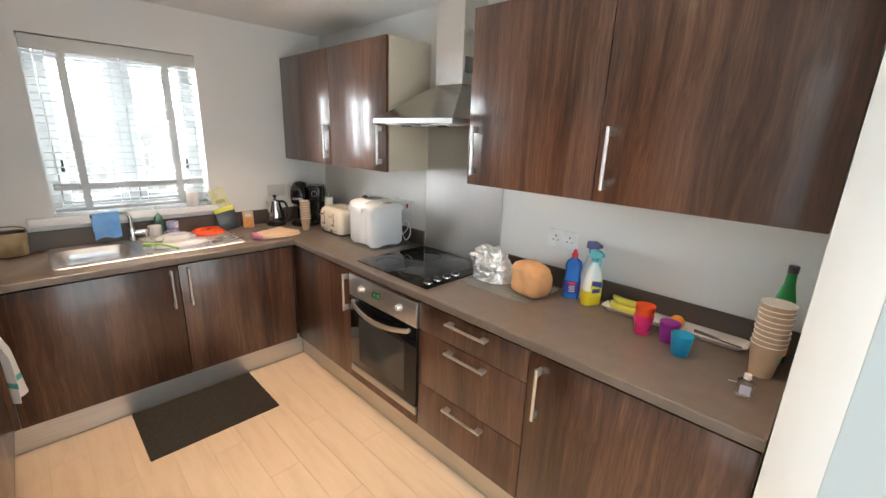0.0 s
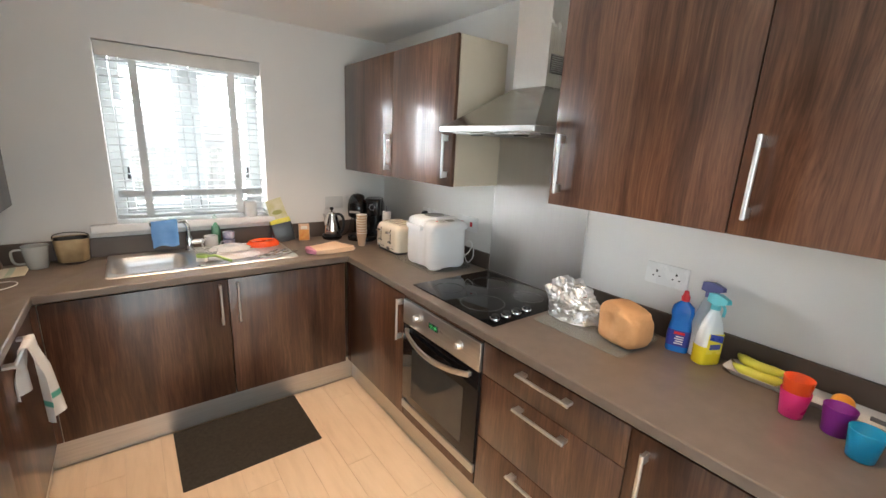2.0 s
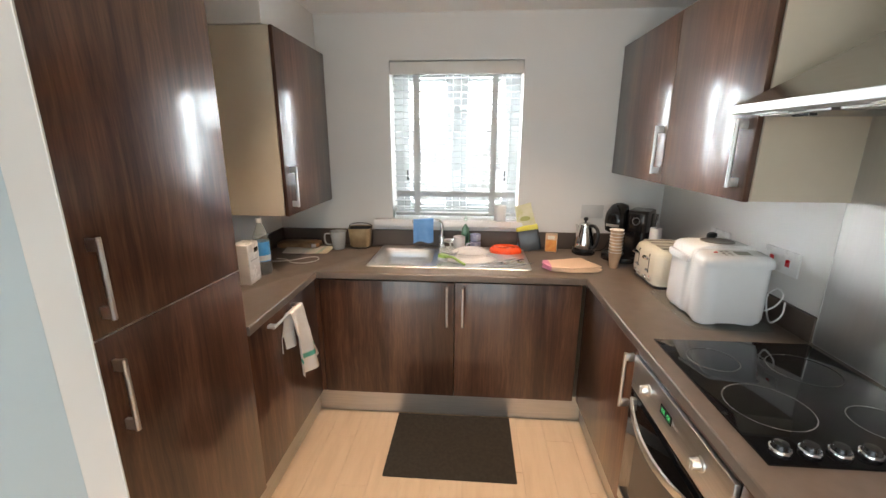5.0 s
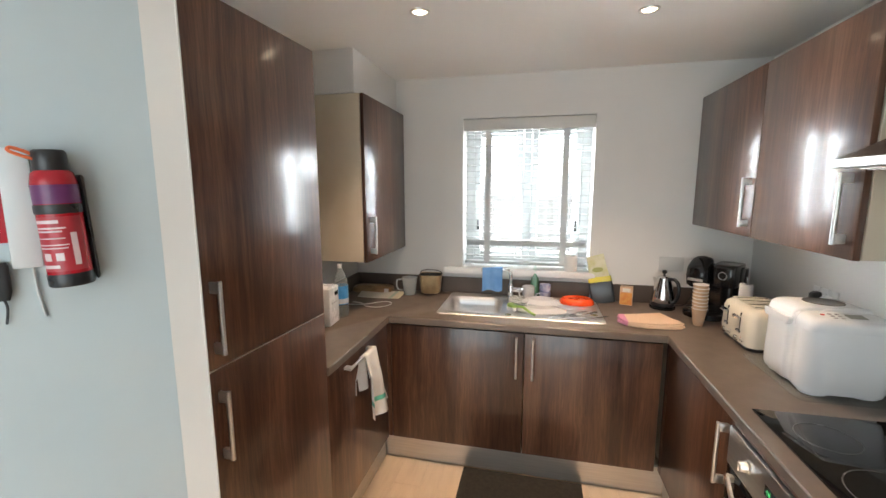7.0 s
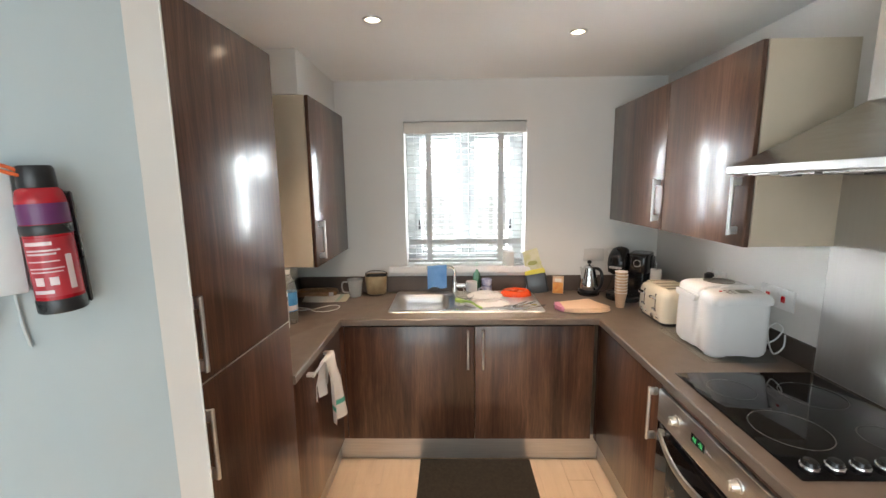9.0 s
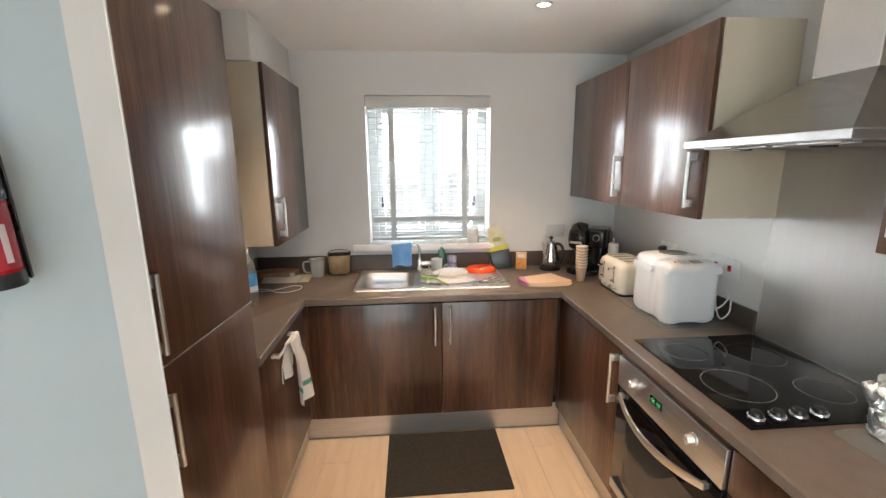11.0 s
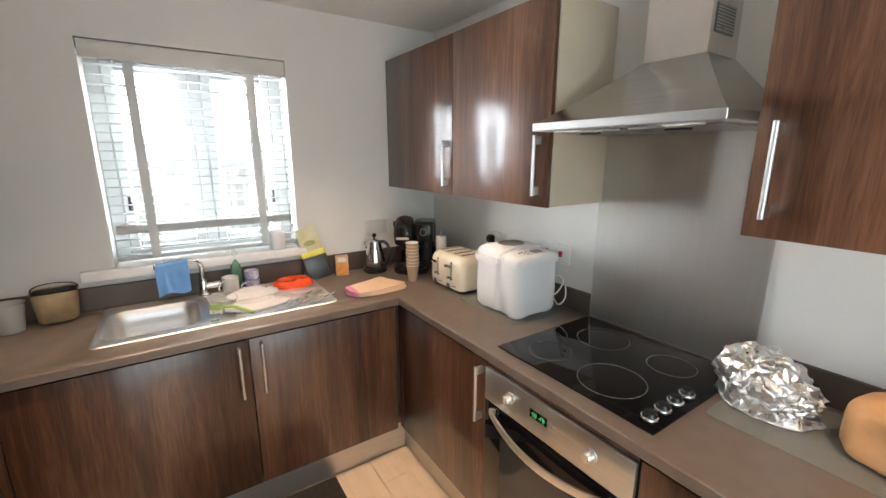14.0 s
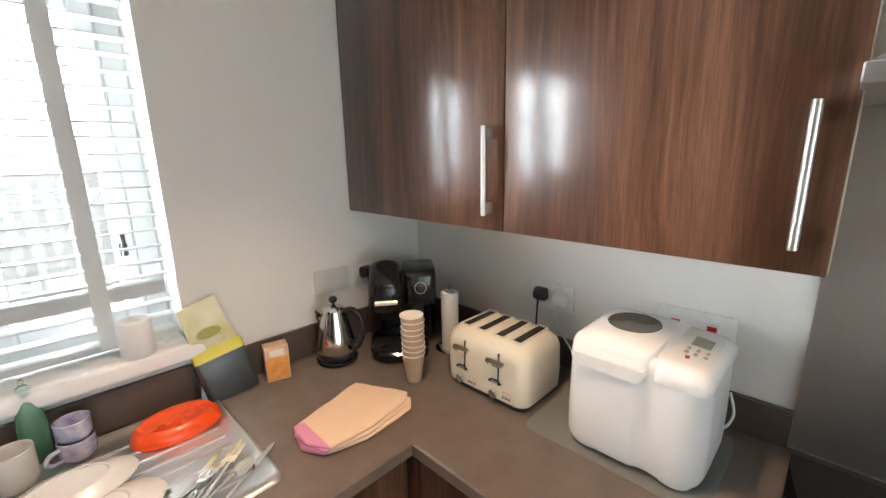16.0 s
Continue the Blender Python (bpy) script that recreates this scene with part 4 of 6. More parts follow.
part("display", add(None, box(0.004, 0.056, -0.018, 0.020, -0.001, 0.002, 0.001, 1), tilt), stained("display_grey", (0.30, 0.30, 0.27), (0.36, 0.36, 0.33), 0.15), pan, "grey display")
for k, (bx, by) in enumerate(((-0.018, -0.018), (-0.018, 0.0), (-0.018, 0.018), (-0.040, -0.018), (-0.040, 0.0), (-0.040, 0.018), (-0.064, 0.010))):
    part("button", add(None, loops([circle(0.0070, 0.0, 14, bx, by, 0.0048), circle(0.0060, 0.0026, 14, bx, by, 0.0040)]), tilt), RED if k == 6 else GREY, pan, "red button" if k == 6 else "grey button")
solid("bread_maker_cable", tube([(2.128, 2.42, 0.96), (2.165, 2.40, 0.99), (2.185, 2.39, 1.04), (2.180, 2.42, 1.06), (2.170, 2.45, 1.02), (2.165, 2.43, 0.96), (2.15, 2.38, 0.935), (2.17, 2.36, 0.97), (2.185, 2.375, 1.02)], 0.0034), WHITE_PLASTIC, "white mains cable looped behind the bread maker", "cable")

# toaster
tst = thing("toaster", (1.985, 2.930, ZT), "cream four-slot toaster with chrome levers", "toaster", local=True)
TW, TD = 0.148, 0.105
part("body", loops([squircle(TD + g, TW + g, z, 0.035, 6) for z, g in ((0.014, -0.008), (0.018, 0.0), (0.06, 0.002), (0.150, 0.0), (0.176, -0.008), (0.188, -0.022), (0.193, -0.040))]), CREAM, tst, angle=50)
part("base", loops([squircle(TD - 0.010, TW - 0.010, z, 0.03, 5) for z in (0.0, 0.016)]), BLACK_PLASTIC, tst)
for y in (-0.093, -0.033, 0.033, 0.093):
    sl = part("slot", frame_ring(-0.074, 0.074, -0.019, 0.019, 0.0, 0.0045, 0.005, 0.0008), CREAM, tst)
    sl.data.transform(pose(0, y, 0.1925, 90, 0, 0))
    # top is closed; a flat dark sheet stands for the slot's inner shade
    part("slot_inside", box(-0.069, 0.069, y - 0.014, y + 0.014, 0.1926, 0.1938), DARK, sl, "flat dark sheet for the shade inside the toast slot")
for y in (-0.060, 0.066):
    part("lever_slot", box(-TD - 0.0032, -TD + 0.002, y - 0.0022, y + 0.0022, 0.062, 0.160, 0.0006, 1), BLACK_PLASTIC, tst)
    part("lever", loops([[(-TD - 0.002, y - w, 0.138), (-TD - 0.002, y + w, 0.138), (-TD - 0.002, y + w, 0.146), (-TD - 0.002, y - w, 0.146)] if k == 0 else [(-TD - dx, y - w, 0.140 - dz), (-TD - dx, y + w, 0.140 - dz), (-TD - dx, y + w, 0.147 - dz), (-TD - dx, y - w, 0.147 - dz)] for k, (dx, w, dz) in enumerate(((0.0, 0.008, 0), (0.010, 0.009, 0), (0.016, 0.030, 0.001), (0.026, 0.028, 0.003), (0.031, 0.016, 0.004)))]), CHROME, tst, "chrome winged lever")
    part("dial", rod((-TD - 0.016, y + 0.012, 0.036), (-TD + 0.001, y + 0.012, 0.036), 0.0135, 22), CHROME, tst, "chrome browning dial")
    dp = part("dial_plate", loops([[(-TD - q, y + 0.012 + a * math.cos(t), 0.066 + 0.013 * math.sin(t)) for t in [math.pi * k / 10 for k in range(11)]] + [] for q, a in ((0.0, 0.024), (0.0038, 0.023))]), BLACK_PLASTIC, tst, "dark arched dial window")
    part("needle_panel", box(-TD - 0.0046, -TD - 0.0036, y + 0.000, y + 0.024, 0.067, 0.074, 0.0003, 1), GREY, dp, "pale dial scale")
    for k in range(3):
        part("button", rod((-TD - 0.007, y - 0.020 - 0.011 * k, 0.036), (-TD, y - 0.020 - 0.011 * k, 0.036), 0.0040, 12), CHROME, tst)
        part("button_mark", box(-TD - 0.0033, -TD, y - 0.022 - 0.011 * k, y - 0.018 - 0.011 * k, 0.048, 0.050), RED if k == 0 else GREY, tst)

# coffee machine
cof = thing("coffee_machine", (1.945, 3.372, ZT), "black capsule coffee machine with raised lid", "coffee machine", local=True, rz=-38)
part("base", loops([squircle(0.088 + g, 0.105 + g, z, 0.06, 6, -0.01, -0.02) for z, g in ((0, -0.004), (0.004, 0), (0.024, 0), (0.030, -0.006))]), BLACK_GLOSS, cof)
part("drip_tray", loops([circle(0.052, 0.030, 28, -0.042, -0.065), circle(0.052, 0.038, 28, -0.042, -0.065), circle(0.046, 0.038, 28, -0.042, -0.065), circle(0.045, 0.034, 28, -0.042, -0.065)]), BLACK_PLASTIC, cof)
part("body", loops([squircle(0.092, 0.058 + g, z, 0.04, 6, 0.018, 0.040) for z, g in ((0.028, 0), (0.10, 0.0), (0.20, 0.0), (0.225, -0.003), (0.232, -0.012))]), BLACK_GLOSS, cof, angle=50)
part("control_box", loops([squircle(0.048, 0.085 + g, z, 0.022, 5, 0.058, 0.012) for z, g in ((0.150, -0.006), (0.158, 0), (0.235, 0), (0.246, -0.006), (0.250, -0.018))]), BLACK_GLOSS, cof, angle=50)
part("ring_button", loops([[(0.058 + 0.018 * math.cos(a) * s, -0.0735, 0.203 + 0.018 * math.sin(a) * s) for a in [2 * math.pi * i / 28 for i in range(28)]] for s in (1.0, 0.88)], cap0=False, cap1=False), GREY, cof, "grey ring button")
head = part("brew_head", loops([squircle(0.050 + g, 0.072 + g, z, 0.035, 6, -0.045, -0.028) for z, g in ((0.135, -0.014), (0.145, -0.002), (0.185, 0.002), (0.222, 0.0), (0.236, -0.010))]), BLACK_GLOSS, cof, angle=50)
part("nozzle", lathe([(0.014, 0.112), (0.018, 0.137)], 16, m=Matrix.Translation((-0.045, -0.06, 0))), BLACK_PLASTIC, head)
part("steel_strip", box(-0.078, -0.012, -0.106, -0.099, 0.168, 0.180, 0.002, 1), HANDLE, head, "steel strip")
lidm = pose(-0.045, 0.01, 0.235, 26, 0, 0)
part("raised_lid", loops([squircle(0.046 + g, 0.060 + g, z, 0.035, 6, 0, -0.048) for z, g in ((0.006, -0.006), (0.012, 0.0), (0.034, 0.0), (0.044, -0.010), (0.048, -0.022))], m=lidm), BLACK_GLOSS, head, "raised capsule lid", angle=50)
tank = part("water_tank", loops([squircle(0.040, 0.045, z, 0.02, 5, 0.062, 0.125) for z in (0.0, 0.02, 0.21, 0.215)]), clear("smoked_tank", (0.10, 0.10, 0.11), 0.1), cof, "smoked water tank")

cof.scale = (1.18, 1.18, 1.24)

# kettle
ket = thing("kettle", (1.712, 3.457, ZT), "polished steel kettle on a black base", "kettle", local=True, rz=-52)
part("power_base", lathe([(0.068, 0), (0.072, 0.004), (0.072, 0.014), (0.064, 0.020)], 36), BLACK_GLOSS, ket)
KST = stained("kettle_steel", (0.70, 0.69, 0.68), (0.76, 0.75, 0.74), 0.10, 1.0, bump=0.0, spread=0.04)
part("foot_ring", lathe([(0.066, 0.020), (0.068, 0.024), (0.068, 0.038), (0.066, 0.041)], 36), BLACK_PLASTIC, ket)
part("body", lathe([(0.064, 0.040), (0.066, 0.046), (0.064, 0.075), (0.056, 0.120), (0.046, 0.158), (0.040, 0.180), (0.039, 0.186)], 40), KST, ket, angle=60)
ld = part("lid", lathe([(0.039, 0.186), (0.038, 0.192), (0.028, 0.202), (0.012, 0.207)], 32), KST, ket, angle=60)
part("knob", lathe([(0.005, 0.205), (0.006, 0.214), (0.013, 0.219), (0.015, 0.228), (0.010, 0.237), (0.001, 0.239)], 20), BLACK_PLASTIC, ld, "black lid knob")
part("spout", loops([[(-0.042, -0.016, 0.150), (-0.040, 0.016, 0.150), (-0.046, 0.012, 0.118), (-0.046, -0.012, 0.118)], [(-0.070, -0.009, 0.182), (-0.070, 0.009, 0.182), (-0.066, 0.006, 0.160), (-0.066, -0.006, 0.160)]]), KST, ket)
part("handle", tube([(0.036, 0, 0.186), (0.066, 0, 0.190), (0.092, 0, 0.168), (0.100, 0, 0.125), (0.094, 0, 0.085), (0.078, 0, 0.055), (0.062, 0, 0.048)], 0.0105, 12), BLACK_PLASTIC, ket, "black bow handle")

# kitchen roll on a steel rod
kr = thing("kitchen_roll_holder", (2.045, 3.215, ZT), "thin kitchen roll on an upright steel rod", "kitchen roll", local=True)
part("stand", lathe([(0.055, 0), (0.055, 0.006), (0.045, 0.010)], 28), CHROME, kr)
part("rod", rod((0, 0, 0.008), (0, 0, 0.262), 0.0045), CHROME, kr)
part("paper_roll", lathe([(0.030, 0.012), (0.0315, 0.016), (0.0315, 0.220), (0.030, 0.224), (0.016, 0.224), (0.016, 0.21)], 28, cap1=False), stained("tissue", (0.72, 0.71, 0.70), (0.78, 0.77, 0.76), 0.9, grain=300, bump=0.3), kr)

# ---- hob side: foil, loaf, bottles, cups ----
solid("glass_board", loops([squircle(0.150, 0.205, ZT, 0.02, 5, 2.022, 1.408), squircle(0.152, 0.207, ZT + 0.003, 0.02, 5, 2.022, 1.408), squircle(0.150, 0.205, ZT + 0.006, 0.02, 5, 2.022, 1.408)]), CLEAR_GLASS, "clear glass chopping board under the loaf", "glass board")


def lump(n, fn):
    own = bmesh.new()
    bmesh.ops.create_icosphere(own, subdivisions=n, radius=1)
    for vtx in own.verts:
        vtx.co = fn(vtx.co.copy())
    return own


def foil_fn(p):
    flat = max(0.35, math.hypot(p.x, p.y))
    grow = 1.0 if p.z > 0 else 0.92 / flat if flat > 0.4 else 1.0
    w = Vector((p.x * 0.100 * grow, p.y * 0.136 * grow, p.z * 0.112 * (1 + 0.45 * p.y)))
    near = noise.voronoi(p * 2.3 + Vector((3.1, 0.4, 1.7)))[0]
    fine = noise.voronoi(p * 5.2)[0]
    w *= 0.86 + 0.20 * (near[1] - near[0]) + 0.16 * noise.noise(p * 1.4)
    w *= 1.0 + 0.07 * (fine[1] - fine[0]) - 0.02
    w += 0.012 * noise.noise_vector(p * 3.1) + 0.004 * noise.noise_vector(p * 8)
    w.z = max(w.z, -0.060) + 0.060 + 0.003 * noise.noise(p * 9)
    return Vector((2.040, 1.532, ZT + 0.0075)) + w


FOIL = stained("foil", (0.88, 0.88, 0.89), (0.94, 0.94, 0.95), 0.30, 1.0, scale=40, grain=45, bump=0.35)
solid("foil_parcel", lump(5, foil_fn), FOIL, "crumpled aluminium foil parcel on a glass board", "foil", angle=14)


def loaf_fn(p):
    q = Vector((math.copysign(abs(p.x) ** 0.56, p.x), math.copysign(abs(p.y) ** 0.52, p.y), math.copysign(abs(p.z) ** (0.66 if p.z > 0 else 0.45), p.z)))
    w = Vector((q.x * 0.074, q.y * 0.094, q.z * (0.082 if p.z > 0 else 0.080)))
    w *= 0.97 + 0.06 * noise.noise(p * 1.7) + 0.018 * noise.noise(p * 5) + 0.005 * noise.noise(p * 14)
    w.z += 0.012 * q.y * max(0.0, q.z)
    # the paddle's dent in the face and the crease running down from it
    dent = math.exp(-((q.y - 0.22) / 0.34) ** 2 - ((q.z + 0.05) / 0.55) ** 2)
    fold = math.exp(-((q.y + 0.12 + 0.1 * q.z) / 0.07) ** 2)
    if q.x < 0:
        w.x += (0.020 * dent - 0.007 * fold) * min(1.0, -1.6 * q.x)
    w.z = max(w.z, -0.076) + 0.076
    return Vector((2.000, 1.268, ZT + 0.0065)) + pose(0, 0, 0, 0, 0, -12).to_3x3() @ w


LOAF = Nodes("loaf_crust")
v = LOAF.coords((1, 1, 1))
LOAF.l(LOAF.mix(LOAF.noise(v, 9, 5), (0.40, 0.19, 0.075), (0.62, 0.36, 0.17)), LOAF.b.inputs["Base Color"])
LOAF.set(Roughness=0.7)
LOAF.bump(LOAF.noise(v, 45, 6), 0.7, 0.004)
solid("bread_loaf", lump(5, loaf_fn), LOAF.m, "golden brown home-baked bread loaf", "bread", angle=80)

soap = thing("washing_up_bottle", (2.130, 1.122, ZT), "blue washing-up liquid bottle with a red cap", "bottle", local=True, rz=20)
part("body", loops([squircle(hx, hy, z, min(hx, hy) * 0.75, 5) for hx, hy, z in ((0.022, 0.036, 0), (0.024, 0.039, 0.006), (0.024, 0.039, 0.09), (0.021, 0.033, 0.125), (0.024, 0.038, 0.155), (0.022, 0.034, 0.178), (0.013, 0.015, 0.196), (0.011, 0.011, 0.202))]), stained("soap_blue", (0.012, 0.12, 0.50), (0.03, 0.22, 0.62), 0.14), soap, angle=50)
part("cap", lathe([(0.014, 0.200), (0.0145, 0.216), (0.010, 0.224), (0.007, 0.238), (0.001, 0.240)], 20), RED, soap, "red push cap")
lab = part("label", loops([squircle(hx, hy, z, 0.018, 5) for hx, hy, z in ((0.0246, 0.0396, 0.025), (0.0246, 0.0396, 0.088))], cap0=False, cap1=False), stained("soap_label", (0.02, 0.03, 0.22), (0.03, 0.05, 0.30), 0.3), soap, "dark blue label")
bm = box(-0.0256, -0.0248, -0.020, 0.016, 0.072, 0.082)
part("label_mark", bm, RED, lab, "red label panel")
bm = bmesh.new()
for k in range(4):
    box(-0.0256, -0.0248, -0.018, 0.012 - 0.005 * (k % 2), 0.034 + 0.009 * k, 0.038 + 0.009 * k, bm=bm)
part("label_lines", bm, WHITE_PLASTIC, lab, "white label lines")
YEL = stained("spray_yellow", (0.72, 0.60, 0.02), (0.80, 0.68, 0.04), 0.15)
TEAL = stained("trigger_teal", (0.10, 0.52, 0.58), (0.15, 0.60, 0.66), 0.3)


def spray(x, y, h, rz, head_mat, label, full):
    s = thing("spray_bottle", (x, y, ZT), label, "spray bottle", local=True, rz=rz)
    k = h / 0.27
    part("body", loops([squircle(a, b, z * k, min(a, b) * 0.8, 5) for a, b, z in ((0.026, 0.042, 0), (0.029, 0.045, 0.006), (0.029, 0.045, 0.10), (0.026, 0.038, 0.14), (0.020, 0.026, 0.175), (0.013, 0.014, 0.205), (0.012, 0.012, 0.212))]), stained("spray_milky", (0.70, 0.77, 0.81), (0.76, 0.83, 0.86), 0.2), s, angle=50)
    if full:
        part("liquid_band", loops([squircle(a + 0.0006, b + 0.0006, z * k, min(a, b) * 0.8, 5) for a, b, z in ((0.026, 0.042, 0.0006), (0.029, 0.045, 0.007), (0.029, 0.045, 0.072))], cap1=False), YEL, s, "yellow liquid", angle=50)
        lb = part("label", box(-0.0305, -0.0290, -0.030, 0.030, 0.045, 0.120, 0.0005, 1), stained("spray_label", (0.75, 0.66, 0.05), (0.80, 0.72, 0.08), 0.3), s, "yellow label")
        part("label_mark", loops([[(-0.0312, -0.028, 0.085), (-0.0312, 0.026, 0.100), (-0.0312, 0.026, 0.122), (-0.0312, -0.028, 0.112)], [(-0.0306, -0.028, 0.085), (-0.0306, 0.026, 0.100), (-0.0306, 0.026, 0.122), (-0.0306, -0.028, 0.112)]]), stained("label_blue", (0.03, 0.06, 0.35), (0.04, 0.08, 0.42), 0.3), lb, "dark blue label band")
        part("label_mark", box(-0.0314, -0.0306, -0.022, 0.020, 0.062, 0.082), stained("label_dark", (0.05, 0.07, 0.30), (0.06, 0.09, 0.34), 0.3), lb, "dark blue label letters shape")
    z = 0.210 * k
    hb = lathe([(0.016, z), (0.016, z + 0.016)], 20)
    loops([[(-0.050, -0.010, z + 0.034), (-0.050, 0.010, z + 0.034), (-0.050, 0.008, z + 0.048), (-0.050, -0.008, z + 0.048)], [(-0.010, -0.014, z + 0.016), (-0.010, 0.014, z + 0.016), (-0.010, 0.010, z + 0.058), (-0.010, -0.010, z + 0.058)], [(0.030, -0.012, z + 0.020), (0.030, 0.012, z + 0.020), (0.030, 0.009, z + 0.050), (0.030, -0.009, z + 0.050)]], hb)
    hd = part("spray_head", hb, head_mat, s)
    part("trigger", tube([(-0.024, 0, z + 0.028), (-0.038, 0, z + 0.012), (-0.036, 0, z - 0.014)], 0.005, 8), head_mat, hd)
    return s


spray(2.125, 1.020, 0.262, 62, TEAL, "clear spray bottle of yellow cleaner with a teal trigger", True)
spray(2.178, 1.062, 0.290, 70, stained("trigger_navy", (0.04, 0.04, 0.18), (0.07, 0.07, 0.24), 0.3), "white spray bottle with a navy trigger", False)

tray = thing("serving_tray", (2.150, 0.685, ZT), "long white melamine tray against the upstand", "tray")
TRW = stained("melamine", (0.72, 0.71, 0.69), (0.77, 0.76, 0.74), 0.25)
part("dish", loops([squircle(a, b, z, 0.022, 5, 2.148, 0.685) for a, b, z in ((0.036, 0.25, ZT), (0.040, 0.256, ZT + 0.002), (0.052, 0.272, ZT + 0.020), (0.054, 0.274, ZT + 0.021), (0.050, 0.270, ZT + 0.021), (0.038, 0.254, ZT + 0.006), (0.02, 0.23, ZT + 0.005))]), TRW, tray, angle=50)
BAN = stained("banana_skin", (0.48, 0.50, 0.06), (0.62, 0.58, 0.09), 0.5, scale=12)


def banana(x, y, z, rz, label):
    b = thing("banana", (x, y, z), label, "banana", local=True, rz=rz)
    rings = []
    for k in range(15):
        u = k / 14
        a = (u - 0.5) * 1.7
        r = 0.0165 * min(1, 0.25 + 3.2 * u, 0.25 + 3.2 * (1 - u)) + 0.001
        c = Vector((0.10 * math.sin(a), 0.10 * math.cos(a) - 0.085, 0))
        d = Vector((math.cos(a), -math.sin(a), 0))
        s = Vector((math.sin(a), math.cos(a), 0))
        rings.append([tuple(c + s * r * math.cos(2 * math.pi * i / 10) + Vector((0, 0, 1)) * (0.0165 + r * math.sin(2 * math.pi * i / 10))) for i in range(10)])
    part("fruit", loops(rings), BAN, b, angle=50)
    part("stem", rod((0.070, -0.022, 0.0165), (0.086, -0.040, 0.020), 0.0035, 8), stained("banana_stem", (0.12, 0.10, 0.03), (0.16, 0.13, 0.05), 0.7), b)


banana(2.138, 0.862, ZT + 0.006, 94, "green-yellow banana lying on the tray")
banana(2.162, 0.868, ZT + 0.030, 82, "green-yellow banana resting on another")
solid("orange_fruit", lump(3, lambda p: Vector((2.135, 0.655, ZT + 0.034)) + p * (0.028 + 0.0005 * noise.noise(p * 9))), stained("orange_skin", (0.72, 0.24, 0.02), (0.80, 0.30, 0.03), 0.45, grain=120, bump=0.3), "small orange fruit on the tray", "orange", angle=80)
kn = thing("table_knife", (2.150, 0.515, ZT + 0.006), "steel table knife lying on the tray", "knife", local=True, rz=82)
part("blade", loops([[(-0.01, -0.008, 0.0), (-0.01, 0.008, 0.0), (-0.01, 0.008, 0.002), (-0.01, -0.008, 0.002)], [(-0.075, -0.009, 0.0), (-0.075, 0.007, 0.0), (-0.075, 0.007, 0.002), (-0.075, -0.009, 0.002)], [(-0.100, -0.006, 0.0), (-0.100, -0.003, 0.0), (-0.100, -0.003, 0.0015), (-0.100, -0.006, 0.0015)]]), CHROME, kn)
part("handle", loops([squircle(0.0055, 0.003, 0, 0.003, 3), squircle(0.0075, 0.004, 0.09, 0.003, 3)], m=pose(-0.01, 0, 0.004, 0, 90, 0)), stained("knife_grey", (0.10, 0.10, 0.11), (0.14, 0.14, 0.15), 0.3), kn)


def tumbler(x, y, z, color, label, h=0.080, r0=0.028, r1=0.037):
    m = stained("tumbler_" + label.split()[0], tuple(c * 0.9 for c in color), color, 0.3, scale=10)
    thin(m, color, 0.35)
    return solid("tumbler", lathe([(r0 - 0.003, 0), (r0, 0.002), (r1, h), (r1 - 0.0008, h + 0.0008), (r1 - 0.002, h), (r0 - 0.002, 0.004), (0.001, 0.004)], 28, m=Matrix.Translation((x, y, z)), cap1=False), m, label, "tumbler", group="plastic tumblers", angle=50)


tumbler(1.995, 0.740, ZT, (0.95, 0.06, 0.30), "pink plastic tumbler under an orange one")
tumbler(1.995, 0.740, ZT + 0.040, (0.90, 0.13, 0.03), "orange plastic tumbler nested in the pink one", 0.080)
tumbler(1.998, 0.645, ZT, (0.36, 0.04, 0.40), "purple plastic tumbler on the worktop")
tumbler(1.922, 0.582, ZT, (0.02, 0.42, 0.70), "blue plastic tumbler on the worktop")

gb = thing("green_bottle", (2.140, 0.347, ZT), "tall green glass bottle with a dark cap", "bottle", local=True)
part("glass", lathe([(0.036, 0), (0.040, 0.005), (0.040, 0.150), (0.038, 0.185), (0.027, 0.235), (0.016, 0.285), (0.0135, 0.325), (0.0145, 0.330)], 32), stained("bottle_green", (0.01, 0.20, 0.035), (0.015, 0.27, 0.05), 0.06, bump=0.0, spread=0.03), gb, angle=60)
part("cap", lathe([(0.0155, 0.325), (0.0155, 0.348), (0.013, 0.351)], 20), BLACK_PLASTIC, gb)
# added orange band stands in for a small orange thing next to the bottle
part("label", lathe([(0.0405, 0.03), (0.0408, 0.032), (0.0408, 0.115), (0.0405, 0.117)], 32, cap0=False, cap1=False), stained("bottle_label", (0.75, 0.30, 0.06), (0.80, 0.36, 0.10), 0.5), gb, "orange band in place of a small orange thing beside the bottle")
sn = thing("sanitiser_bottle", (1.800, 0.368, ZT), "small clear hand gel bottle with a white cap", "bottle", local=True, rz=8)
part("body", loops([squircle(a, b, z, 0.008, 4) for a, b, z in ((0.013, 0.020, 0), (0.015, 0.022, 0.003), (0.015, 0.022, 0.046), (0.011, 0.013, 0.056), (0.008, 0.008, 0.058))]), CLEAR, sn)
part("cap", lathe([(0.010, 0.057), (0.010, 0.071), (0.009, 0.073)], 18), WHITE_PLASTIC, sn)
part("label", box(-0.0162, -0.0152, -0.014, 0.014, 0.010, 0.040), stained("gel_label", (0.45, 0.45, 0.58), (0.55, 0.55, 0.66), 0.4), sn, "pale lilac label")
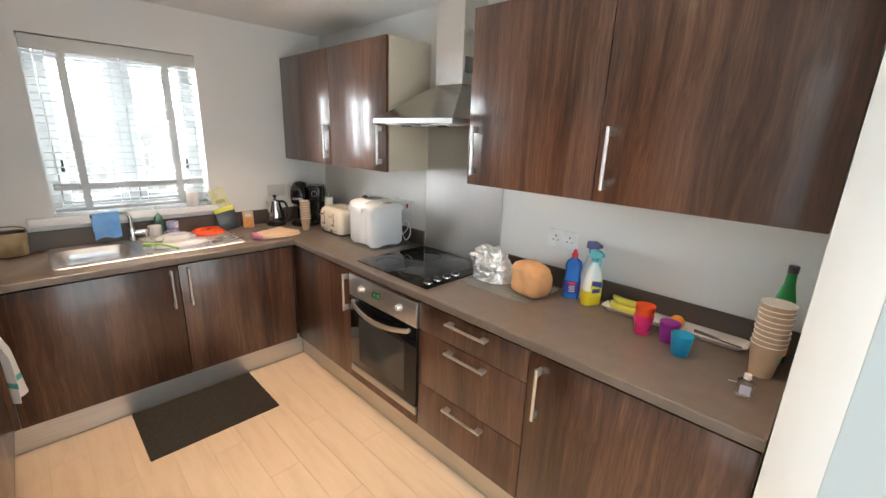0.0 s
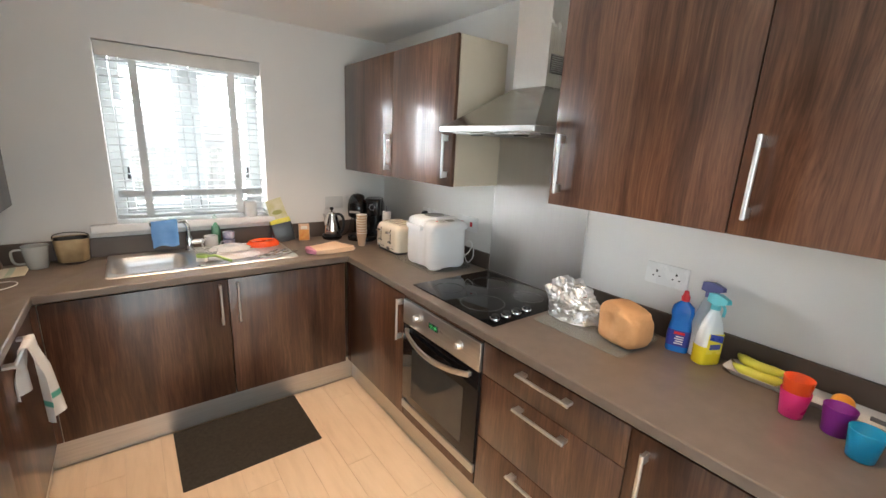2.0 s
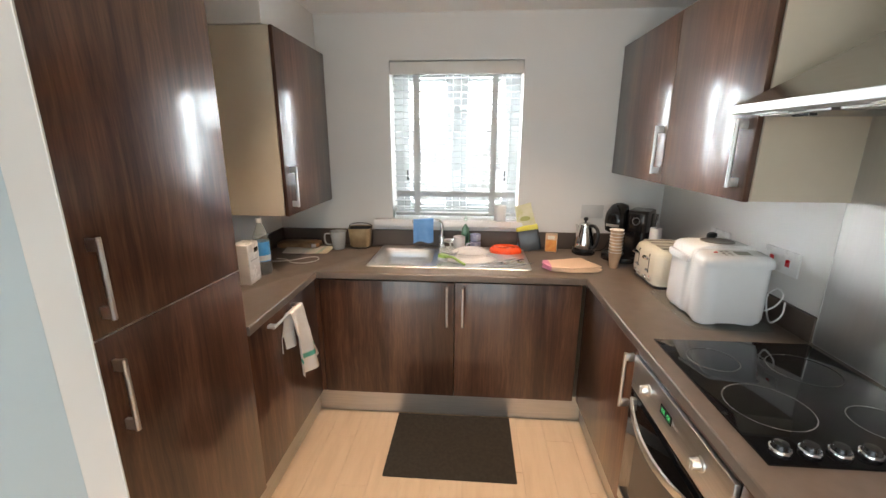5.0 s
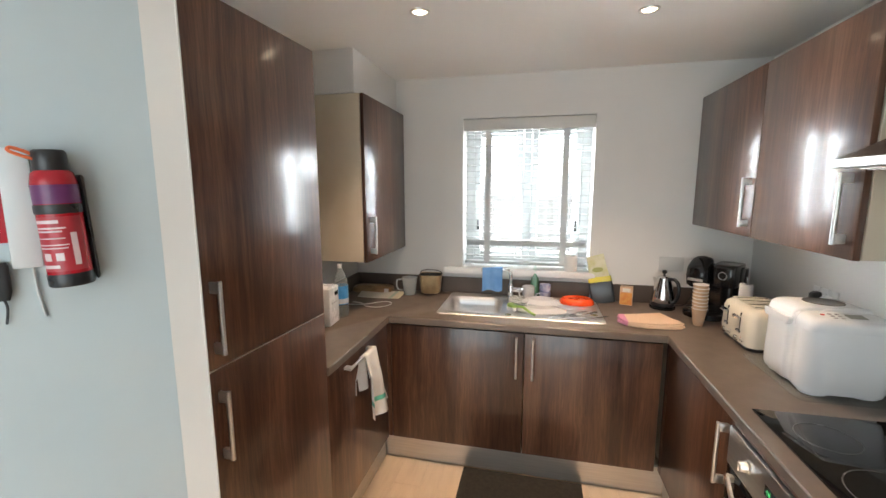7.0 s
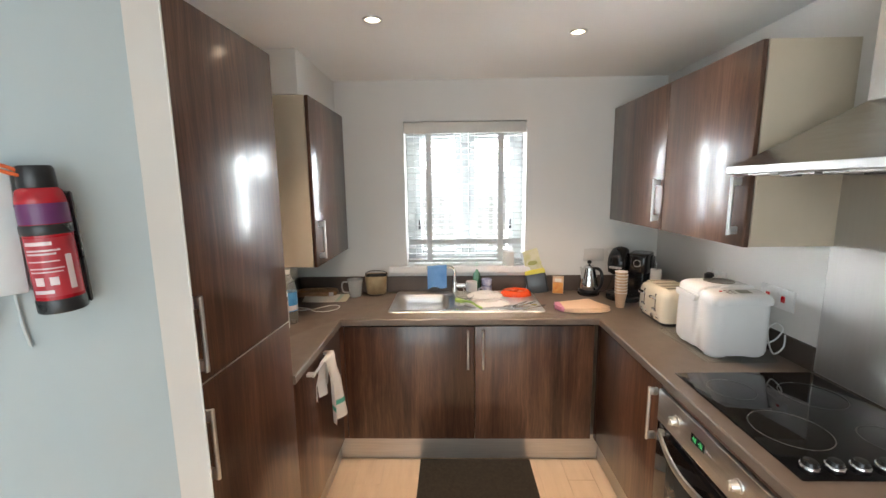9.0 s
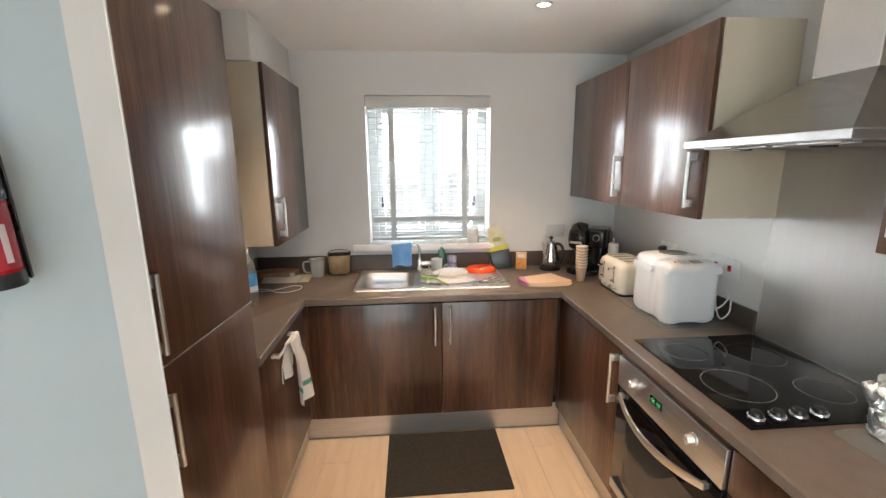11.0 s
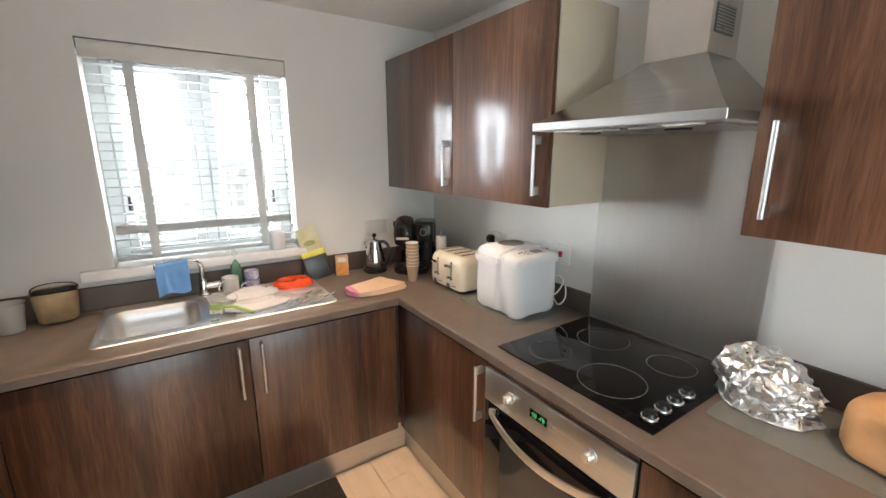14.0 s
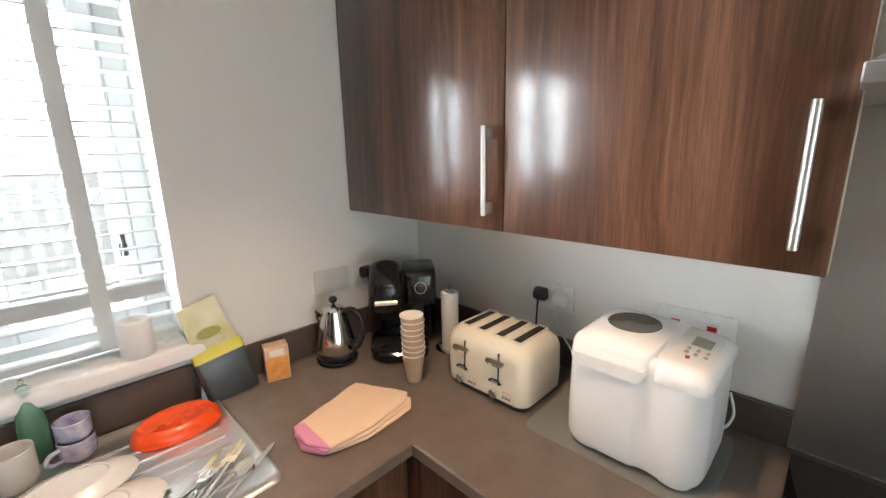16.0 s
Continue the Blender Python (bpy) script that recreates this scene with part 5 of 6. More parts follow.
solid("cotton_bud", rod((1.858, 0.418, ZT + 0.003), (1.880, 0.360, ZT + 0.003), 0.0018, 8), WHITE_PLASTIC, "thin white stick lying on the worktop", "stick")

# ---- sink side ----
CHINA = stained("china_white", (0.56, 0.56, 0.57), (0.62, 0.62, 0.63), 0.15)
CHINA_BLUE = stained("china_lilac", (0.22, 0.23, 0.45), (0.62, 0.62, 0.70), 0.2, scale=30)


def mug(x, y, z, r, h, mat, label, rz, handle=True):
    g = thing("mug", (x, y, z), label, "mug", local=True, rz=rz)
    part("cup", lathe([(r * 0.78, 0), (r * 0.84, 0.003), (r, h * 0.25), (r, h), (r - 0.003, h + 0.001), (r - 0.005, h - 0.002), (r - 0.005, 0.01), (0.001, 0.008)], 32, cap1=False), mat, g, angle=50)
    if handle:
        part("handle", tube([(r - 0.002, 0, h * 0.80), (r + 0.020, 0, h * 0.80), (r + 0.030, 0, h * 0.52), (r + 0.018, 0, h * 0.26), (r - 0.003, 0, h * 0.22)], 0.0048, 8), mat, g)
    return g


ZD = 0.9168
mug(0.905, 3.462, ZD, 0.040, 0.088, CHINA, "white china mug on the drainer", 215)
mug(1.012, 3.490, ZD, 0.037, 0.050, CHINA_BLUE, "lilac patterned mug upside beneath another", 210)
mug(1.012, 3.490, ZD + 0.0515, 0.036, 0.048, CHINA_BLUE, "lilac patterned cup stacked on a mug", 200, False)
wb = thing("detergent_bottle", (0.945, 3.535, ZD), "green detergent bottle with a clear top", "bottle", local=True)
part("body", loops([squircle(a, b, z, 0.012, 5) for a, b, z in ((0.026, 0.016, 0), (0.028, 0.0178, 0.005), (0.028, 0.0178, 0.10), (0.024, 0.016, 0.13), (0.012, 0.011, 0.17), (0.010, 0.010, 0.175))]), stained("detergent_green", (0.22, 0.52, 0.33), (0.30, 0.62, 0.42), 0.15, Transmission_Weight=0.6), wb, angle=50)
part("cap", lathe([(0.013, 0.174), (0.013, 0.195), (0.006, 0.200), (0.005, 0.214)], 16), clear("cap_clear", (0.75, 0.90, 0.82), 0.15), wb, "pale clear cap")


def dish(name, x, y, z, a, b, h, mat, label, tilt_x=0.0, rz=0.0, thick=0.004):
    m = Matrix.Translation((x, y, z)) @ pose(0, 0, 0, tilt_x, 0, rz)
    return solid(name, loops([circle(a * s, zz, 40, 0, 0, b * s) for s, zz in ((0.60, 0), (0.66, 0.001), (0.85, h * 0.45), (1.0, h), (1.0, h + 0.002), (0.97, h + thick * 0.8), (0.82, h * 0.45 + thick), (0.62, thick), (0.05, thick))], m=m), mat, label, "dish", angle=50)


def upturned(name, x, y, z, a, b, h, mat, label, rx=0.0, rz=0.0):
    """An oval plate lying upside down, its foot ring uppermost."""
    prof = ((1.0, 0.0), (1.01, 0.002), (0.97, 0.005), (0.80, h * 0.62), (0.66, h * 0.86), (0.62, h), (0.58, h), (0.56, h - 0.004), (0.05, h - 0.005))
    return solid(name, loops([circle(a * k, zz, 44, 0, 0, b * k) for k, zz in prof], m=pose(x, y, z, rx, 0, rz)), mat, label, "plate", angle=50)


upturned("oval_plate", 0.985, 3.215, ZD + 0.003, 0.150, 0.092, 0.022, CHINA, "off-white oval plate lying upside down on the drainer", 0, 4)
upturned("oval_plate", 0.985, 3.305, ZD + 0.030, 0.118, 0.066, 0.022, CHINA, "white oval plate upside down on a larger plate", 6, 3)
dish("glass_dish", 0.848, 3.270, ZD, 0.062, 0.088, 0.045, stained("dish_glass", (0.60, 0.66, 0.65), (0.66, 0.72, 0.71), 0.06, bump=0.0, spread=0.03, Alpha=0.28), "clear oval glass dish beside the plates", 0, 10)
lathe_cap = lathe([(0.020, 0.9140), (0.021, 0.9165), (0.016, 0.9185), (0.015, 0.9160), (0.001, 0.9158)], 24, m=Matrix.Translation((0.800, 3.096, 0)))
part("overflow_cap", lathe_cap, CHROME, sink, "round chrome cap beside the bowl")
ORNG = stained("orange_plastic", (0.80, 0.075, 0.012), (0.86, 0.10, 0.02), 0.28)
solid("orange_bowl", loops([circle(0.106 * s, zz, 40, 1.208, 3.430, 0.074 * s) for s, zz in ((1.0, ZD), (1.0, ZD + 0.006), (0.94, ZD + 0.022), (0.80, ZD + 0.036), (0.76, ZD + 0.037), (0.72, ZD + 0.034), (0.1, ZD + 0.034))]), ORNG, "upturned bright orange oval plastic dish", "dish", angle=50)
rnd = random.Random(4)
for k in range(9):
    cx, cy = 1.125 + 0.016 * k + rnd.uniform(-0.02, 0.02), 3.135 + rnd.uniform(-0.025, 0.050)
    ct = thing("cutlery", (cx, cy, ZD + 0.001 + 0.0028 * (k % 4)), "steel table cutlery piece drying on the drainer", "cutlery", "drying cutlery", local=True, rz=28 + rnd.uniform(-16, 22))
    part("handle", loops([squircle(0.0035, 0.0015, -0.09, 0.0014, 2), squircle(0.0055, 0.0017, -0.07, 0.0014, 2), squircle(0.003, 0.0017, 0.02, 0.0014, 2)], m=pose(0, 0, 0.002, 0, 90, 0) @ pose(0, 0, 0, 0, 0, 90)), CHROME, ct)
    if k % 3 == 0:
        part("bowl", lump(2, lambda p: Vector((0.045 + p.x * 0.026, p.y * 0.017, 0.004 + 0.003 * p.z + 0.004 * (p.x * p.x + p.y * p.y)))), CHROME, ct, angle=80)
    elif k % 3 == 1:
        bm = box(0.015, 0.040, -0.010, 0.010, 0.001, 0.003, 0.001, 1)
        for q in range(4):
            box(0.038, 0.078, -0.0095 + q * 0.0056, -0.0068 + q * 0.0056, 0.001, 0.003, 0, 1, bm)
        part("tines", bm, CHROME, ct)
    else:
        part("blade", loops([[(0.015, -0.007, 0.001), (0.015, 0.006, 0.001), (0.015, 0.006, 0.003), (0.015, -0.007, 0.003)], [(0.09, -0.008, 0.001), (0.09, 0.004, 0.001), (0.09, 0.004, 0.003), (0.09, -0.008, 0.003)], [(0.112, -0.003, 0.001), (0.112, 0.0, 0.001), (0.112, 0.0, 0.002), (0.112, -0.003, 0.002)]]), CHROME, ct)
GRN = stained("brush_green", (0.22, 0.36, 0.09), (0.30, 0.46, 0.12), 0.35)
br = thing("washing_brush", (0.86, 3.155, ZD), "lime green washing-up brush lying on the drainer", "brush", local=True, rz=-38)
part("handle", tube([(-0.03, 0.0, 0.030), (0.02, 0.006, 0.034), (0.07, 0.0, 0.022), (0.115, 0.0, 0.010)], 0.0075, 10), GRN, br)
part("brush_head", loops([squircle(0.032, 0.020, z, 0.018, 5, -0.055, 0) for z in (0.022, 0.026, 0.036, 0.040)]), GRN, br)
bm = bmesh.new()
for k in range(60):
    bx, by = -0.055 + rnd.uniform(-0.027, 0.027), rnd.uniform(-0.016, 0.016)
    box(bx - 0.0012, bx + 0.0012, by - 0.0012, by + 0.0012, 0.0, 0.023, bm=bm)
tagged(part("bristles", bm, WHITE_PLASTIC, br), kind="stuff")

PEACH = Nodes("towel_peach")
v = PEACH.coords((1, 1, 1))
sp = PEACH.n("SeparateXYZ")
PEACH.l(v, sp.inputs[0])
rr = PEACH.n("MapRange", From_Min=1.432, From_Max=1.436)
PEACH.l(sp.outputs["X"], rr.inputs[0])
tint = PEACH.mix(PEACH.noise(v, 8, 4), (0.70, 0.50, 0.34), (0.78, 0.58, 0.42))
PEACH.l(PEACH.mix(rr.outputs[0], (0.66, 0.26, 0.40), tint), PEACH.b.inputs["Base Color"])
PEACH.set(Roughness=0.95)
PEACH.bump(PEACH.noise(v, 260, 3), 0.8, 0.004)


def towel_ring(z, s, k):
    q = [(1.394, 3.092), (1.425, 3.040), (1.540, 3.022), (1.690, 3.040), (1.722, 3.078), (1.690, 3.160), (1.652, 3.226), (1.530, 3.214), (1.420, 3.190), (1.398, 3.150)]
    cx, cy = 1.55, 3.12
    turn = 0.05 * (k - 1)
    out = []
    for i, (x, y) in enumerate(q):
        dx, dy = (x - cx) * s, (y - cy) * s
        out.append((cx + dx - turn * dy + 0.006 * math.sin(i * 2.3 + 2 * k), cy + dy + turn * dx + 0.004 * math.cos(i * 1.7 + k), z + (0.004 * math.sin(i * 1.9 + 1.3 * k) + (0.006 if i in (0, 1, 9) else 0.0)) * min(1.0, 100 * max(0.0, z - ZT - 0.005))))
    return out


tw = bmesh.new()
for k in range(3):
    z = ZT + 0.0035 + k * 0.0085
    loops([towel_ring(z - 0.002 * (k == 0), 0.95, k), towel_ring(z + 0.002, 1.0 - 0.02 * k, k), towel_ring(z + 0.006, 1.0 - 0.02 * k, k), towel_ring(z + 0.009, 0.95 - 0.02 * k, k)], tw)
bmesh.ops.subdivide_edges(tw, edges=tw.edges, cuts=2, smooth=0.12, use_grid_fill=True)
for vtx in tw.verts:
    vtx.co.z = max(ZT + 0.0005, vtx.co.z + 0.004 * noise.noise(vtx.co * 22) * min(1.0, 90 * max(0.0, vtx.co.z - ZT - 0.008)))
solid("folded_towel", tw, PEACH.m, "folded peach hand towel with a pink border", "towel", angle=80)

bag = thing("snack_bag", (1.375, 3.51, ZT), "yellow and dark grey packet standing against the upstand", "packet", local=True, m=pose(1.380, 3.508, ZT, -5, -11, -6))
FILM = stained("bag_yellow", (0.62, 0.56, 0.05), (0.70, 0.64, 0.16), 0.25)
part("pack", loops([squircle(a, b, z, min(a, b) * 0.7, 5) for a, b, z in ((0.072, 0.022, 0), (0.074, 0.026, 0.02), (0.073, 0.022, 0.10), (0.070, 0.014, 0.150), (0.068, 0.004, 0.168))]), stained("bag_grey", (0.035, 0.04, 0.045), (0.06, 0.065, 0.07), 0.3), bag, angle=60)
part("yellow_band", loops([squircle(a + 0.0008, b + 0.0008, z, min(a, b) * 0.7, 5) for a, b, z in ((0.071, 0.0175, 0.136), (0.070, 0.014, 0.150), (0.068, 0.004, 0.169))], cap0=False), FILM, bag, "yellow foil band", angle=60)
part("top_flap", loops([[(-0.064, -0.004, 0.150), (0.064, -0.004, 0.150), (0.064, 0.004, 0.150), (-0.064, 0.004, 0.150)], [(-0.060, -0.010, 0.20), (0.056, -0.008, 0.20), (0.056, 0.002, 0.20), (-0.060, 0.002, 0.20)], [(-0.058, -0.004, 0.25), (0.050, -0.006, 0.255), (0.050, 0.003, 0.255), (-0.058, 0.003, 0.25)], [(-0.060, 0.004, 0.302), (0.046, 0.002, 0.314), (0.046, 0.005, 0.314), (-0.060, 0.007, 0.302)]]), stained("flap_cream", (0.52, 0.49, 0.20), (0.64, 0.60, 0.42), 0.3, scale=18), bag, "pale yellow flap")
part("print_mark", loops([circle(0.034, 0.0125, 20, -0.004, 0.215, 0.016), circle(0.034, 0.0110, 20, -0.004, 0.215, 0.016)], m=pose(0, 0, 0, 90, 0, 0) @ pose(0, 0, 0, 0, 0, 0)), stained("print_olive", (0.30, 0.30, 0.06), (0.36, 0.36, 0.10), 0.4), bag, "olive printed oval")
solid("plastic_sleeve", loops([[(1.287, 3.512, ZT), (1.315, 3.492, ZT), (1.319, 3.496, ZT), (1.291, 3.517, ZT)], [(1.302, 3.522, ZT + 0.10), (1.313, 3.514, ZT + 0.103), (1.316, 3.517, ZT + 0.103), (1.305, 3.525, ZT + 0.10)]]), stained("sleeve_blue", (0.36, 0.42, 0.62), (0.46, 0.52, 0.70), 0.2), "pale blue plastic sleeve beside a packet", "plastic sleeve")
mt = thing("spice_box", (1.512, 3.497, ZT), "orange and white paper box beside the kettle", "box", local=True, rz=-14)
part("carton", box(-0.037, 0.037, -0.024, 0.024, 0, 0.118, 0.0015, 1), stained("carton_peach", (0.62, 0.36, 0.20), (0.72, 0.52, 0.36), 0.4, scale=30), mt)
part("print", box(-0.034, 0.034, -0.0252, -0.0243, 0.004, 0.080, 0.0003, 1), stained("print_orange", (0.70, 0.22, 0.05), (0.78, 0.42, 0.10), 0.4, scale=40), mt, "orange printed picture")
part("print", box(-0.022, 0.022, -0.0252, -0.0243, 0.085, 0.108, 0.0003, 1), stained("print_cream", (0.74, 0.68, 0.58), (0.78, 0.72, 0.62), 0.4), mt, "cream printed panel")
solid("tissue_roll", lathe([(0.038, 0), (0.040, 0.003), (0.040, 0.097), (0.038, 0.100), (0.016, 0.100), (0.015, 0.085), (0.001, 0.085)], 36, m=Matrix.Translation((1.172, 3.560, 1.1005)), cap1=False), stained("tissue_white", (0.74, 0.73, 0.72), (0.80, 0.79, 0.78), 0.9, grain=300, bump=0.3), "white toilet roll standing on the window board", "tissue roll", angle=40)

# pan, jug, packet, napkin and cable in the corner
pan_t = thing("baking_pan", (0.238, 3.485, ZT), "beige-brown bread maker pan with a wire handle", "pan", local=True, rz=6)
PANM = stained("pan_bronze", (0.34, 0.24, 0.13), (0.50, 0.38, 0.22), 0.35, 0.4, scale=14)
part("body", loops([squircle(a, b, z, r, 6) for a, b, z, r in ((0.058, 0.048, 0.012, 0.03), (0.066, 0.056, 0.018, 0.03), (0.076, 0.064, 0.140, 0.032), (0.079, 0.067, 0.142, 0.033), (0.073, 0.061, 0.139, 0.03), (0.062, 0.052, 0.03, 0.028), (0.03, 0.02, 0.026, 0.015))]), PANM, pan_t, angle=50)
part("inside", loops([squircle(a, b, z, r, 6) for a, b, z, r in ((0.0725, 0.0605, 0.138, 0.03), (0.0615, 0.0515, 0.031, 0.028), (0.03, 0.02, 0.027, 0.015))], cap0=False), stained("pan_nonstick", (0.03, 0.026, 0.022), (0.05, 0.042, 0.036), 0.4), pan_t, "dark non-stick inside", angle=50)
part("foot", lathe([(0.045, 0), (0.046, 0.013)], 24), stained("pan_foot", (0.08, 0.06, 0.05), (0.12, 0.09, 0.07), 0.5), pan_t)
part("wire_handle", tube([(-0.076, 0.0, 0.135), (-0.070, 0.02, 0.155), (-0.03, 0.045, 0.162), (0.03, 0.045, 0.160), (0.070, 0.02, 0.152), (0.076, 0, 0.135)], 0.0026, 8), BLACK_PLASTIC, pan_t)
jug = thing("measuring_jug", (0.098, 3.440, ZT), "translucent plastic measuring jug", "jug", local=True, rz=190)
JUGM = stained("jug_plastic", (0.62, 0.64, 0.63), (0.70, 0.72, 0.71), 0.22, bump=0.0, spread=0.05, Alpha=0.48)
part("cup", lathe([(0.038, 0), (0.042, 0.003), (0.054, 0.118), (0.056, 0.121), (0.053, 0.120), (0.041, 0.006), (0.001, 0.005)], 32, cap1=False), JUGM, jug, angle=50)
part("handle", tube([(0.050, 0, 0.105), (0.085, 0, 0.102), (0.090, 0, 0.065), (0.078, 0, 0.035), (0.044, 0, 0.030)], 0.006, 8), JUGM, jug)
pk2 = thing("bread_packet", (-0.185, 3.475, ZT), "half-empty brown paper food packet lying flat", "packet", local=True, rz=6)
part("wrap", loops([squircle(a, b, z, 0.03, 5) for a, b, z in ((0.135, 0.052, 0), (0.145, 0.060, 0.010), (0.140, 0.056, 0.034), (0.110, 0.038, 0.044), (0.05, 0.02, 0.046))]), stained("packet_brown", (0.20, 0.11, 0.05), (0.38, 0.24, 0.12), 0.35, scale=18, bump=0.4), pk2, angle=40)
part("tag", box(0.095, 0.125, -0.070, -0.058, 0.008, 0.034, 0.002, 1), CHINA, pk2, "white packet tag")


NAP = Nodes("napkin_cotton")
v = NAP.coords((1, 1, 1))
sp = NAP.n("SeparateXYZ")
NAP.l(v, sp.inputs[0])
stripe = NAP.n("MapRange", From_Min=-0.10, From_Max=0.10)
NAP.l(sp.outputs["X"], stripe.inputs[0])
band = NAP.ramp(stripe.outputs[0], [(0.0, (0.70, 0.69, 0.64)), (0.44, (0.70, 0.68, 0.60)), (0.46, (0.30, 0.52, 0.40)), (0.56, (0.34, 0.55, 0.44)), (0.58, (0.74, 0.67, 0.46)), (1.0, (0.76, 0.68, 0.48))])
NAP.l(NAP.mix(NAP.noise(v, 12, 4), band, (0.66, 0.64, 0.58)), NAP.b.inputs["Base Color"])
NAP.set(Roughness=0.95)
NAP.bump(NAP.noise(v, 300, 3), 0.4, 0.003)


def napkin(u, v):
    x = -0.225 + 0.29 * u - 0.03 * v * (1 - u)
    y = 3.285 + 0.165 * v + 0.01 * u
    return (x, y, ZT + 0.004 + 0.006 * abs(math.sin(3.0 * u + 2 * v)) * v + 0.012 * (u - 0.5) ** 2)


drape("napkin", napkin, 16, 12, NAP.m, "pale cotton napkin with a green stripe lying flat", "napkin", 0.003)
solid("white_cable", tube([(-0.20, 3.10, ZT + 0.004), (-0.10, 3.13, ZT + 0.004), (-0.01, 3.21, ZT + 0.004), (0.045, 3.20, ZT + 0.004), (0.055, 3.14, ZT + 0.004), (0.0, 3.08, ZT + 0.004), (-0.08, 3.09, ZT + 0.004), (-0.13, 3.14, ZT + 0.006), (-0.20, 3.16, ZT + 0.004)], 0.0025), WHITE_PLASTIC, "thin white charging cable looped on the worktop", "cable")
wbt = thing("water_bottle", (-0.140, 2.885, ZT), "clear plastic drinks bottle with a blue label", "bottle", local=True)
part("bottle", lathe([(0.036, 0), (0.041, 0.006), (0.041, 0.19), (0.038, 0.215), (0.022, 0.255), (0.014, 0.272), (0.0135, 0.29)], 28), stained("bottle_clear", (0.50, 0.58, 0.58), (0.58, 0.66, 0.66), 0.08, bump=0.0, spread=0.03, Alpha=0.30), wbt, angle=60)
part("cap", lathe([(0.0155, 0.282), (0.0155, 0.304), (0.014, 0.306)], 18), WHITE_PLASTIC, wbt)
part("label", lathe([(0.0415, 0.075), (0.042, 0.077), (0.042, 0.180), (0.0415, 0.182)], 28, cap0=False, cap1=False), stained("label_sky", (0.03, 0.22, 0.55), (0.10, 0.36, 0.66), 0.3, scale=16), wbt, "blue label")
part("label_mark", lathe([(0.0424, 0.080), (0.0428, 0.081), (0.0428, 0.108), (0.0424, 0.109)], 28, cap0=False, cap1=False), CHINA, wbt, "white label band")
rd = thing("white_timer_box", (-0.155, 2.745, ZT), "upright white plastic box with a small dark display", "box", local=True, rz=4)
part("case", box(-0.045, 0.045, -0.060, 0.060, 0, 0.205, 0.006, 3), WHITE_PLASTIC, rd)
part("display", box(0.0445, 0.0462, 0.005, 0.045, 0.155, 0.178, 0.0005, 1), BLACK_GLASS, rd, "dark display")
part("printed_lines", box(0.0445, 0.0458, -0.04, 0.035, 0.118, 0.122), GREY, rd)

# tea towel over the dishwasher handle
TEA = Nodes("tea_towel")
v = TEA.coords((1, 1, 1))
sp = TEA.n("SeparateXYZ")
TEA.l(v, sp.inputs[0])
z0 = TEA.ramp(sp.outputs["Z"], [(0.0, (0.78, 0.76, 0.72)), (0.565, (0.78, 0.76, 0.72)), (0.570, (0.10, 0.42, 0.32)), (0.592, (0.10, 0.42, 0.32)), (0.597, (0.78, 0.76, 0.73)), (1.0, (0.80, 0.78, 0.75))])
cl = TEA.noise(v, 11, 4)
TEA.l(TEA.mix(TEA.ramp(cl, [(0.58, (0, 0, 0)), (0.75, (0.5, 0.5, 0.5))]), z0, (0.62, 0.40, 0.34)), TEA.b.inputs["Base Color"])
TEA.set(Roughness=0.95)
TEA.bump(TEA.noise(v, 220, 3), 0.5, 0.003)


def tea_towel(u, v):
    s = v - 0.40
    side = max(-1.0, min(1.0, s / 0.035))
    drop = max(0.0, abs(s) - 0.03) * (0.60 if s > 0 else 0.52)
    y = 2.505 + (0.135 + 0.26 * drop) * u + (0.10 * drop * 1.6 if s > 0 else -0.01) + 0.01 * math.sin(5 * v)
    x = 0.152 + (0.0115 + (0.012 + 0.04 * max(0.0, drop - 0.05)) * min(1.0, drop * 8) * (1 + math.sin(9 * u + 3 * v))) * side
    z = 0.8435 - drop - 0.05 * drop * math.sin(2.6 * u + 0.4) - (0.0 if abs(s) > 0.03 else 0.0)
    return (x, y, z)


drape("tea_towel", tea_towel, 20, 44, TEA.m, "white tea towel with a green stripe over the handle", "tea towel")

# ---- on the pale blue wall ----
ext = thing("fire_extinguisher", (0, 0, 0), "small red fire extinguisher in a black wall bracket", "fire extinguisher", local=True, m=SKEW @ pose(0.036, -0.2185, 1.459, 2.4))
EXR = stained("extinguisher_red", (0.32, 0.008, 0.016), (0.40, 0.012, 0.022), 0.22)
part("cylinder", lathe([(0.032, 0.012), (0.0335, 0.018), (0.0335, 0.190), (0.030, 0.208), (0.020, 0.217)], 36), EXR, ext, angle=60)
part("foot_cap", lathe([(0.033, 0), (0.0345, 0.003), (0.0345, 0.022), (0.0338, 0.024)], 36), BLACK_PLASTIC, ext)
hd = part("head_cap", lathe([(0.024, 0.210), (0.026, 0.214), (0.025, 0.244), (0.022, 0.249)], 24), BLACK_PLASTIC, ext)
part("pull_ring", tube([(0.010, -0.018, 0.232), (0.016, -0.034, 0.238), (0.018, -0.048, 0.246), (0.014, -0.046, 0.252), (0.008, -0.030, 0.246), (0.006, -0.018, 0.238)], 0.003, 8), stained("ring_orange", (0.75, 0.14, 0.04), (0.80, 0.18, 0.06), 0.4), hd, "orange pull ring")
part("strap", lathe([(0.0342, 0.135), (0.0352, 0.137), (0.0352, 0.150), (0.0342, 0.152)], 36, cap0=False, cap1=False), BLACK_PLASTIC, ext, "black strap")
bk = box(-0.0355, -0.028, -0.020, 0.042, 0.004, 0.205, 0.003, 1)
box(-0.030, 0.004, 0.0352, 0.0415, 0.004, 0.205, 0.003, 1, bk)
part("bracket", bk, BLACK_PLASTIC, ext, "black wall bracket")
